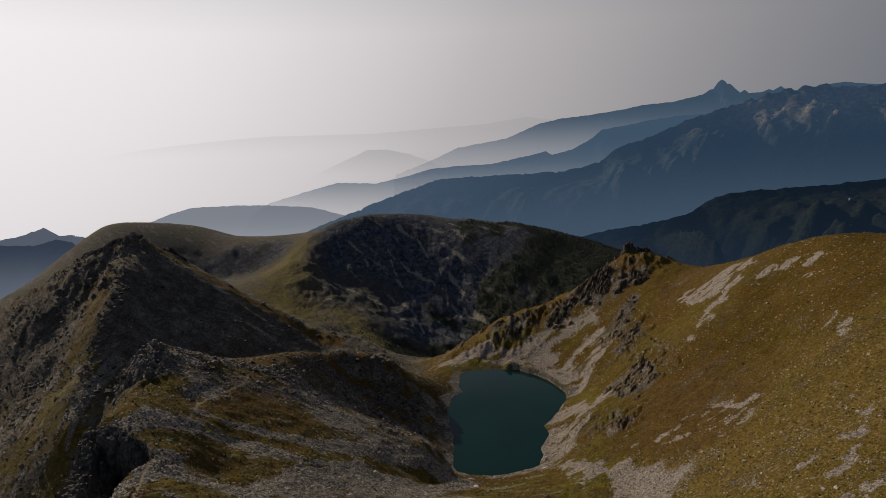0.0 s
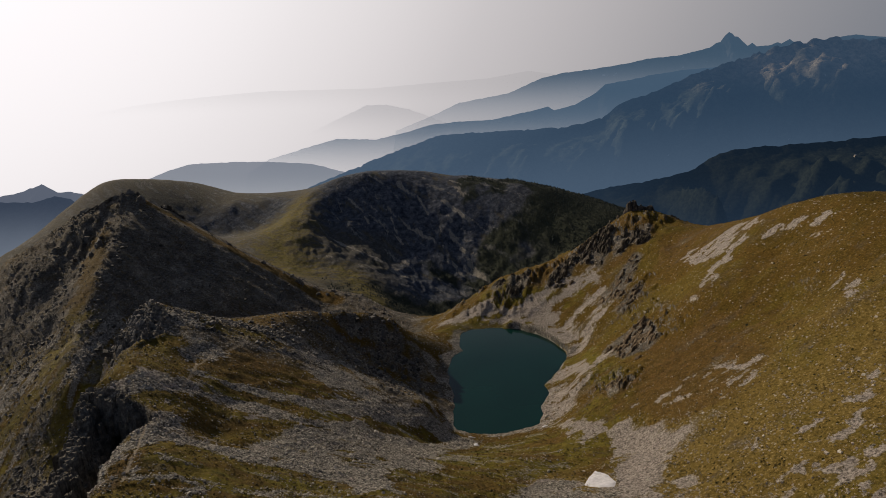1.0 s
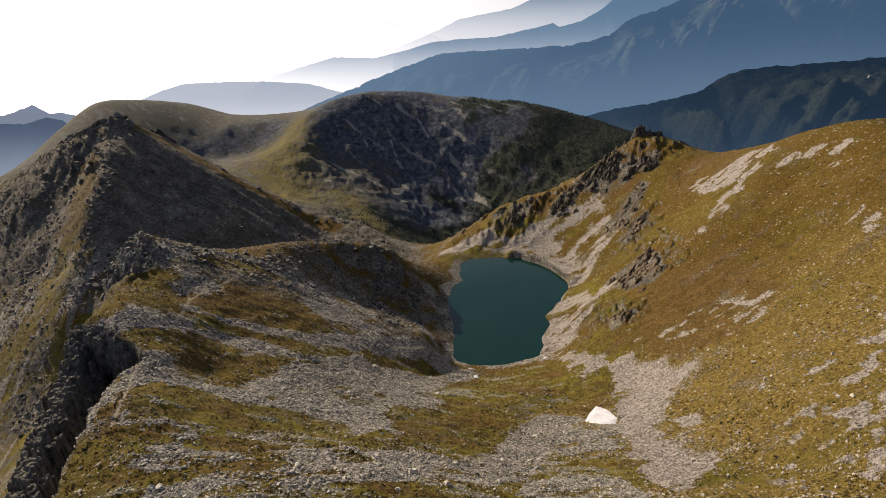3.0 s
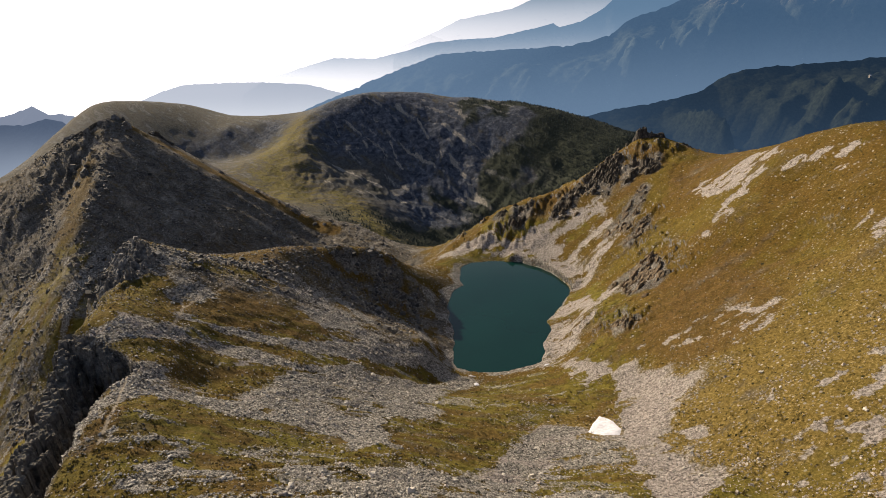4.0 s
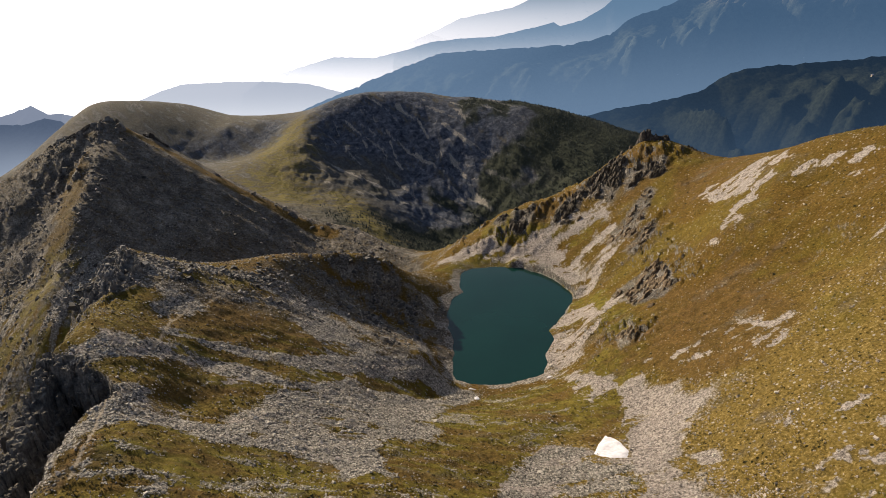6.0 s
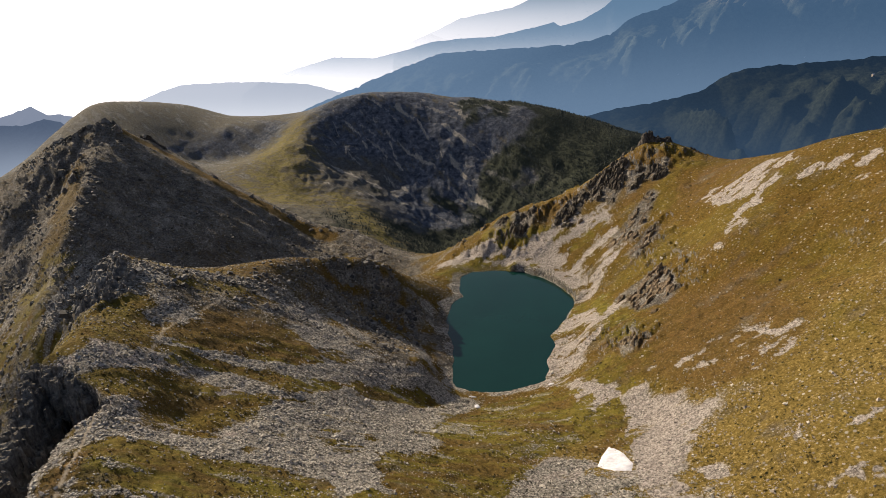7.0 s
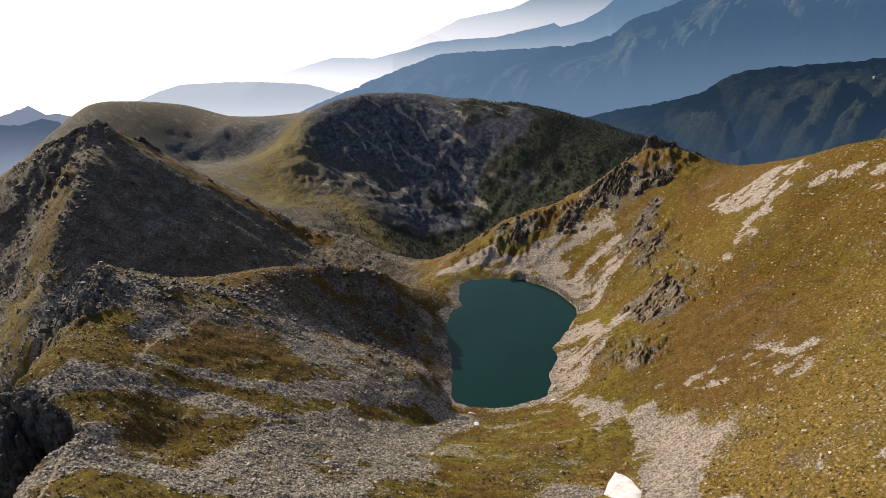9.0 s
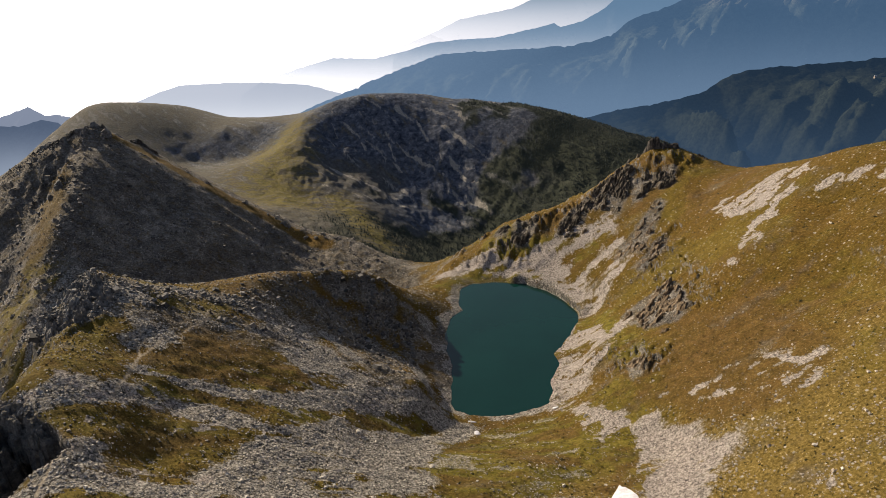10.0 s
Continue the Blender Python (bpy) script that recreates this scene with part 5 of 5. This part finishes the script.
def rock_outcrop(ring, high, seed, material, label, turn=0.85, group="outcrops on the spur", grain=1.0, solid=0.0):
    """Jointed rock standing out of a slope within an outline: blocks of uneven height drawn out along one direction, open joints, ragged feet in the turf."""
    p = np.array(ring, float)
    lo, hi = p.min(0) - 2.5, p.max(0) + 2.5
    X, Y = np.meshgrid(np.arange(lo[0], hi[0], 0.38), np.arange(lo[1], hi[1], 0.38), indexing="ij")
    X, Y = X + 0.12 * fbm(X, Y, 0.9, 2, seed + 5), Y + 0.12 * fbm(X, Y, 0.9, 2, seed + 6)
    c, q = math.cos(turn), math.sin(turn)
    u, v = X * c + Y * q, Y * c - X * q
    u, v = u + 1.1 * fbm(u, v, 5, 3, seed), v + 0.8 * fbm(u, v, 4, 3, seed + 1)
    big, joint = blocks(u * 0.62, v, 2.9 * grain, seed)
    small, crack = blocks(u * 0.8, v, 1.2 * grain, seed + 2)
    inside = ring_distance(X, Y, ring) + 2.6 * fbm(X, Y, 6, 4, seed + 3, 0.6)
    mask = smooth(1.2, -1.4, inside)
    patchy = smooth(-0.16, 0.1, fbm(u * 0.5, v, 6, 4, seed + 4, 0.6))
    patchy = np.maximum(patchy, solid)
    rise = high * (0.05 + solid + (1.2 - solid) * big ** 1.5) * smooth(0, 0.14, joint) + 0.28 * high * (small - 0.4) * smooth(0, 0.12, crack) + 0.3 * fbm(X, Y, 1.2, 3, seed + 7)
    z = height(X.ravel(), Y.ravel()).reshape(X.shape) - 0.45 + mask * patchy * (0.35 + rise) - 0.8 * (1 - mask)
    n, m = X.shape
    i, j = np.meshgrid(np.arange(n - 1), np.arange(m - 1), indexing="ij")
    keep = (mask[:-1, :-1] > 0).ravel()
    faces = np.stack([i * m + j, (i + 1) * m + j, (i + 1) * m + j + 1, i * m + j + 1], -1).reshape(-1, 4)[keep]
    used = np.unique(faces)
    index = np.zeros(n * m, np.int64)
    index[used] = np.arange(len(used))
    ob = new("rock_outcrop", grid_mesh("rock_outcrop", np.c_[X.ravel(), Y.ravel(), z.ravel()][used], index[faces], material, False))
    return tagged(ob, label, "rock", group)


def cliff_mass(line, half, drop, seed, label):
    """A cliff of upright jointed columns along a line of tops: each column stands to its own height, outer ones lower, with broken ledges."""
    p = np.array(line, float)
    lo, hi = p[:, :2].min(0) - half - 4, p[:, :2].max(0) + half + 4
    X, Y = np.meshgrid(np.arange(lo[0], hi[0], 0.27), np.arange(lo[1], hi[1], 0.27), indexing="ij")
    u, v = X + 0.9 * fbm(X, Y, 4, 3, seed), Y + 0.9 * fbm(X, Y, 4, 3, seed + 1)
    big, joint = blocks(u, v, 3.0, seed)
    small, crack = blocks(u, v, 1.15, seed + 2)
    best, top = np.full(X.shape, 1e9), np.zeros(X.shape)
    for a, b in zip(p[:-1], p[1:]):
        e = b[:2] - a[:2]
        t = np.clip(((X - a[0]) * e[0] + (Y - a[1]) * e[1]) / (e @ e), 0, 1)
        d = np.hypot(X - a[0] - t * e[0], Y - a[1] - t * e[1])
        top = np.where(d < best, a[2] + t * (b[2] - a[2]), top)
        best = np.minimum(best, d)
    out = best + 3.4 * (big - 0.5) + 1.0 * (small - 0.5)
    z = top - 2.2 + 2.4 * big + 1.0 * small - drop * (0.35 * smooth(half * 0.45, half * 0.6, out) + 0.65 * smooth(half * 0.85, half + 0.7, out)) - 0.7 * smooth(0.1, 0, joint) - 0.25 * smooth(0.1, 0, crack) + 0.35 * fbm(X, Y, 0.9, 3, seed + 4)
    n, m = X.shape
    i, j = np.meshgrid(np.arange(n - 1), np.arange(m - 1), indexing="ij")
    keep = (out[:-1, :-1] < half + 2.0).ravel()
    faces = np.stack([i * m + j, (i + 1) * m + j, (i + 1) * m + j + 1, i * m + j + 1], -1).reshape(-1, 4)[keep]
    used = np.unique(faces)
    index = np.zeros(n * m, np.int64)
    index[used] = np.arange(len(used))
    ob = new("rock_cliff", grid_mesh("rock_cliff", np.c_[X.ravel(), Y.ravel(), z.ravel()][used], index[faces], CLIFF_ROCK, False))
    return tagged(ob, label, "cliff")


def make_crags():
    g = random.Random(11)
    # rocks on the crest of the east spur
    rock_outcrop([(117, 386), (117, 391), (123, 392), (126, 389), (123, 385)], 5.0, 711, SUMMIT_ROCK, "dark rock block crowning the grassy spur", group="", solid=0.7)
    rock_outcrop([(123, 384), (123, 389), (129, 390), (135, 386), (132, 382), (127, 382)], 3.6, 733, SUMMIT_ROCK, "broad dark rock slab on the spur's crest", group="", solid=0.7)
    rock_outcrop([(106, 386), (107, 391), (113, 393), (115, 389), (111, 386)], 2.8, 751, DARK_RIB, "small brown rock outcrop on the spur's crest", group="")
    rock_outcrop([(139, 375), (142, 379), (150, 373), (149, 369), (143, 371)], 2.4, 771, DARK_RIB, "low dark rock rib on the saddle", group="")
    # broken rock standing out of the spur's grassy flank and above the lakeside scree
    for k, (high, ring) in enumerate(OUTCROPS):
        low = k > 4
        rock_outcrop(ring, high if not low else high * 0.6, 300 + 9 * k, BROWN_RIB if low else DARK_RIB, "brown broken rock above the lakeside scree" if low else "dark jointed rock outcrop on the grassy spur", grain=0.6 if low else 0.9)
    for k in range(30):
        high, ring = OUTCROPS[k % len(OUTCROPS)]
        f = g.randrange(len(ring))
        x, y = ring[f][0] + g.uniform(-6, 6), ring[f][1] + g.uniform(-9, 4)
        u, w = g.uniform(1.2, 2.8), g.uniform(0.8, 1.5)
        rock_outcrop([(x - u, y - u * 0.6), (x + w * 0.4, y - w), (x + u, y + u), (x - w * 0.4, y + w)], g.uniform(0.8, 1.6), 420 + 7 * k, BROWN_RIB, "small broken rock on the grassy slope")
    for high, ring in KNOLL_FACE:
        rock_outcrop(ring, high, 611, CRAG, "grey broken rock face under the knoll", turn=1.9, group="")
    # the cliff about the notch: its back wall, then the rib that stands out beyond it
    wall = [(-78.5, 149.5, 59), (-82, 151, 61), (-86, 153, 62.5), (-90, 155, 63), (-94.5, 157, 63), (-99, 158.5, 62.5)]
    rib = [(-98, 154, 61), (-96, 149, 60), (-93.5, 143, 58), (-91.5, 137, 60), (-89, 131, 61), (-87, 125, 61), (-84.5, 119, 62), (-82, 113, 62), (-79, 107, 63), (-76, 101, 64), (-73, 95, 65), (-70, 89, 66)]
    cliff_mass(wall, 3.2, 9, 811, "dark jointed back wall of the cliff")
    cliff_mass(rib, 4.6, 15, 831, "dark jointed rock rib of the cliff with broken ledges")
    # the west peak's broken top
    rock_outcrop([(-287, 464), (-271, 459), (-258, 467), (-244, 475), (-232, 479), (-234, 470), (-250, 463), (-264, 452), (-274, 450), (-284, 457)], 1.7, 871, SUMMIT_ROCK, "dark shattered rock on the peak's summit ridge", turn=0.5, group="")
    rock_outcrop([(-227, 486), (-221, 492), (-212, 490), (-208, 485), (-216, 482)], 3.2, 893, SUMMIT_ROCK, "dark rock knob on the peak's crest", turn=0.5, group="")
    # outcrops on the shoulder's flank and the west peak
    for k in range(44):
        if k < 12:
            line, spread, lo, hi = [(-122, 216), (-117, 200), (-112, 185)], 5, 0.7, 1.8
        elif k < 34:
            line, spread, lo, hi = CRAGS[1][1], 26, 1.5, 4.0
        else:
            line, spread, lo, hi = [(px, py + 3) for px, py, _ in PEAK_SHOULDER[3:]], 2, 1.0, 2.4
        i = g.randrange(len(line) - 1)
        f = g.random()
        x = line[i][0] * (1 - f) + line[i + 1][0] * f + g.uniform(-spread, spread)
        y = line[i][1] * (1 - f) + line[i + 1][1] * f + g.uniform(-spread, spread)
        h = g.uniform(lo, hi)
        crag(x, y, h * g.uniform(0.7, 1.3), h * g.uniform(0.6, 1.0), h, g.uniform(0, 360), k, 0.5, g.uniform(-15, 15))


def make_boulders():
    g = random.Random(23)
    meshes = []
    for k in range(5):
        bm = bmesh.new()
        bmesh.ops.create_icosphere(bm, subdivisions=2, radius=1)
        for v in bm.verts:
            v.co *= 0.75 + 0.5 * noise.cell(v.co * 1.3 + Vector((k * 5.1, 0, 0))) + 0.2 * noise.noise(v.co * 2 + Vector((k, k, k)))
        me = bpy.data.meshes.new("boulder")
        bm.to_mesh(me)
        bm.free()
        me.materials.append(PALE_STONE if k == 4 else GREY_STONE)
        meshes.append(me)
    made = 0
    while made < 200:
        r, a = 95 * math.exp(g.random() * 1.2), radians(g.uniform(-38, 38))
        x, y = r * math.sin(a), r * math.cos(a)
        X, Yy = np.array([x]), np.array([y])
        if ring_distance(X, Yy, SNOW_EDGE)[0] < 1 or ring_distance(X, Yy, LAKE_SHORE)[0] < 1 or ring_distance(X, Yy, CLIFF_NOTCH)[0] < 1:
            continue
        c = cover_of(X, Yy)
        if g.random() > 0.15 + 0.85 * c["scree"][0]:
            continue
        s_ = g.uniform(0.35, 0.6) + 0.5 * g.random() ** 6
        ob = new("boulder", meshes[g.randrange(5)])
        ob.matrix_world = pose(x, y, float(height(X, Yy)[0]) + s_ * 0.2, g.uniform(-20, 20), g.uniform(-20, 20), g.uniform(0, 360)) @ Matrix.Diagonal((s_, s_ * g.uniform(0.6, 1), s_ * g.uniform(0.45, 0.8), 1))
        tagged(ob, "grey lichened boulder lying on the slope", "boulder", "boulders")
        made += 1


def make_shrubs():
    """Low dark juniper clumps on the sunny grass slope: small leafy tufts, joined."""
    x, y, g = scatter(11000, 95, 420, -40, 41, 15)
    c = cover_of(x, y)
    spot = fbm(x, y, 30, 3, 83)
    keep = (c["scree"] < 0.5) & (ring_distance(x, y, LAKE_SHORE) > 2) & (g.rand(len(x)) < np.where(x > 40, 0.16, 0.05) + 0.5 * np.clip(spot, 0, 1)) & (g.rand(len(x)) < np.where((y < 205) & (x > 10), 0.15, 0.5))
    x, y = x[keep], y[keep]
    size = 0.22 + 0.45 * g.rand(len(x)) ** 2.5
    leaves = 20
    n = len(x)
    z = height(x, y)
    d = g.randn(n, leaves, 3)
    d /= np.linalg.norm(d, axis=-1, keepdims=True)
    d[..., 2] = np.abs(d[..., 2]) * 0.6
    mid = d * (0.55 + 0.45 * g.rand(n, leaves, 1)) * size[:, None, None] + np.stack([x, y, z], -1)[:, None]
    tri = mid[:, :, None] + g.randn(n, leaves, 3, 3) * (0.32 * size)[:, None, None, None]
    faces = np.arange(n * leaves * 3).reshape(-1, 3)
    ob = new("juniper_shrubs", grid_mesh("juniper_shrubs", tri.reshape(-1, 3), faces, JUNIPER, False))
    tagged(ob, "low dark green juniper shrubs on dry grass", "shrubs", kind="stuff")


def make_tussocks():
    """Tufts of dry grass over the meadow slopes: a few blades each, joined."""
    x, y, g = scatter(46000, 90, 330, -41, 41, 19)
    c = cover_of(x, y)
    keep = (c["scree"] < 0.45) & (c["rock"] < 0.5) & (ring_distance(x, y, LAKE_SHORE) > 1.5) & (ring_distance(x, y, CLIFF_NOTCH) > 0.5) & (g.rand(len(x)) < 0.5 + fbm(x, y, 20, 4, 87))
    x, y = x[keep], y[keep]
    n, blades = len(x), 6
    z = height(x, y)
    size = 0.16 + 0.22 * g.rand(n)
    foot = np.stack([x, y, z - 0.03], -1)[:, None] + g.randn(n, blades, 3) * (size[:, None, None] * (0.5, 0.5, 0.0))
    side = g.randn(n, blades, 3) * (size[:, None, None] * (0.3, 0.3, 0.05))
    tip = foot + np.stack([g.randn(n, blades) * 0.35, g.randn(n, blades) * 0.35, 0.7 + 0.6 * g.rand(n, blades)], -1) * size[:, None, None]
    tri = np.stack([foot - side, foot + side, tip], 2)
    ob = new("grass_tussocks", grid_mesh("grass_tussocks", tri.reshape(-1, 3), np.arange(n * blades * 3).reshape(-1, 3), TUSSOCK, False))
    tagged(ob, "dry yellow-brown grass tussocks on the slopes", "grass", kind="stuff")


def make_woods():
    """Conifers on the dome and in the valley behind the lake: stacked ragged cones, joined."""
    g = np.random.RandomState(31)
    n = 92000
    x, y = -330 + 900 * g.rand(n), 820 + 800 * g.rand(n)
    c = cover_of(x, y)
    keep = g.rand(n) < c["woods"] ** 1.5 * 0.42 + 0.012 * (x > -200) * (y < 1150)
    x, y = x[keep], y[keep]
    n = len(x)
    z = height(x, y)
    h = 2.2 + 2.6 * g.rand(n) ** 1.4
    sides, co, faces, base = 5, [], [], 0
    for tier, (lo, hi, wide) in enumerate(((0.08, 0.6, 0.26), (0.38, 1.0, 0.18))):
        a = np.arange(sides) * 2 * np.pi / sides + tier * 0.6
        w = (wide * h)[:, None] * (0.75 + 0.5 * g.rand(n, sides))
        ring = np.stack([x[:, None] + w * np.cos(a), y[:, None] + w * np.sin(a), np.repeat((z + lo * h)[:, None], sides, 1)], -1)
        tip = np.stack([x, y, z + hi * h], -1)[:, None]
        co.append(np.concatenate([ring, tip], 1).reshape(-1, 3))
        k = np.arange(n)[:, None] * (sides + 1) + base
        for i in range(sides):
            faces.append(np.concatenate([k + i, k + (i + 1) % sides, k + sides], 1))
        base += n * (sides + 1)
    ob = new("conifer_woods", grid_mesh("conifer_woods", np.concatenate(co), np.concatenate(faces), NEEDLES, False))
    tagged(ob, "dark conifer woods on the shaded mountainside", "woods", kind="stuff")


def snow_patch(name, edge, thick, label):
    """A thin lens of old snow that follows the ground."""
    bm = bmesh.new()
    cx, cy = sum(p[0] for p in edge) / len(edge), sum(p[1] for p in edge) / len(edge)
    rings, n = [], len(edge) * 4
    for k in range(7):
        f = 1.06 - k / 6.5
        ring = []
        for i in range(n):
            a, b = edge[i // 4], edge[(i // 4 + 1) % len(edge)]
            t = i % 4 / 4
            px, py = a[0] * (1 - t) + b[0] * t, a[1] * (1 - t) + b[1] * t
            wob = 1 + 0.07 * noise.noise(Vector((px * 1.1, py * 1.1, k * 0.3)))
            x, y = cx + (px - cx) * f * wob, cy + (py - cy) * f * wob
            z = float(height(np.array([x]), np.array([y]))[0])
            ring.append(bm.verts.new((x, y, z - 0.25 if k == 0 else z + thick * (1 - f * f) ** 0.6 + 0.12 + 0.05 * noise.noise(Vector((x, y, 0))))))
        rings.append(ring)
    for a, b in zip(rings[:-1], rings[1:]):
        for i in range(n):
            bm.faces.new((a[i], a[(i + 1) % n], b[(i + 1) % n], b[i]))
    bm.faces.new(rings[-1])
    me = bpy.data.meshes.new(name)
    bm.to_mesh(me)
    bm.free()
    for p in me.polygons:
        p.use_smooth = True
    me.materials.append(SNOW)
    return tagged(new(name, me), label, "snow")


def mountain_hut(x, y, z, turn, size):
    """A small pale stone house with a pitched roof, far off on the wooded slope."""
    def solid(name, bm, material, parent):
        me = bpy.data.meshes.new(name)
        bm.to_mesh(me)
        bm.free()
        me.materials.append(material)
        ob = new(name, me)
        ob.parent = parent
        return ob
    hut = new("mountain_hut")
    hut.matrix_world = pose(x, y, z, 0, 0, turn) @ Matrix.Scale(size, 4)
    bm = bmesh.new()
    low = [bm.verts.new(p) for p in ((-0.5, -0.4, -0.6), (0.5, -0.4, -0.6), (0.5, 0.4, -0.6), (-0.5, 0.4, -0.6))]
    top = [bm.verts.new((v.co.x, v.co.y, 0.5)) for v in low]
    ridge = [bm.verts.new((-0.5, 0, 0.78)), bm.verts.new((0.5, 0, 0.78))]
    bm.faces.new(low[::-1])
    bm.faces.new((low[0], low[1], top[1], top[0]))
    bm.faces.new((low[2], low[3], top[3], top[2]))
    bm.faces.new((low[1], low[2], top[2], ridge[1], top[1]))
    bm.faces.new((low[3], low[0], top[0], ridge[0], top[3]))
    solid("wall", bm, PALE_STONE, hut)
    bm = bmesh.new()
    for side in (-1, 1):
        v = [bm.verts.new(p) for p in ((-0.58, side * 0.5, 0.45), (0.58, side * 0.5, 0.45), (0.58, 0, 0.82), (-0.58, 0, 0.82),
                                       (-0.58, side * 0.5, 0.51), (0.58, side * 0.5, 0.51), (0.58, 0, 0.88), (-0.58, 0, 0.88))]
        for f in CUBE_FACES:
            bm.faces.new([v[k] for k in f])
    solid("roof", bm, SNOW, hut)
    tagged(hut, "tiny pale house on the dark wooded slope", "house")


def make_huts():
    deps = bpy.context.evaluated_depsgraph_get()
    for x, y, turn, size in ((1529, 2234, 20, 7.0),):
        hit, place, *_ = scene.ray_cast(deps, Vector((x, y, 800)), Vector((0, 0, -1)))
        if hit:
            mountain_hut(x, y, place.z + size * 0.45, turn, size)


def make_snow():
    snow_patch("snow_patch", SNOW_EDGE, 0.3, "white old snow patch lying in the scree gully")
    for cx, cy, rx, ry in ((7.8, 219.8, 1.5, 0.8), (9.0, 211.2, 1.0, 1.8), (38.0, 226.6, 1.2, 0.8)):
        snow_patch("snow_remnant", [(cx + rx * math.cos(k * 0.785), cy + ry * math.sin(k * 0.785)) for k in range(8)], 0.25, "small white snow remnant beside the lake")


make_stones()
make_crags()
make_boulders()
make_shrubs()
make_tussocks()
make_woods()
make_huts()
make_snow()
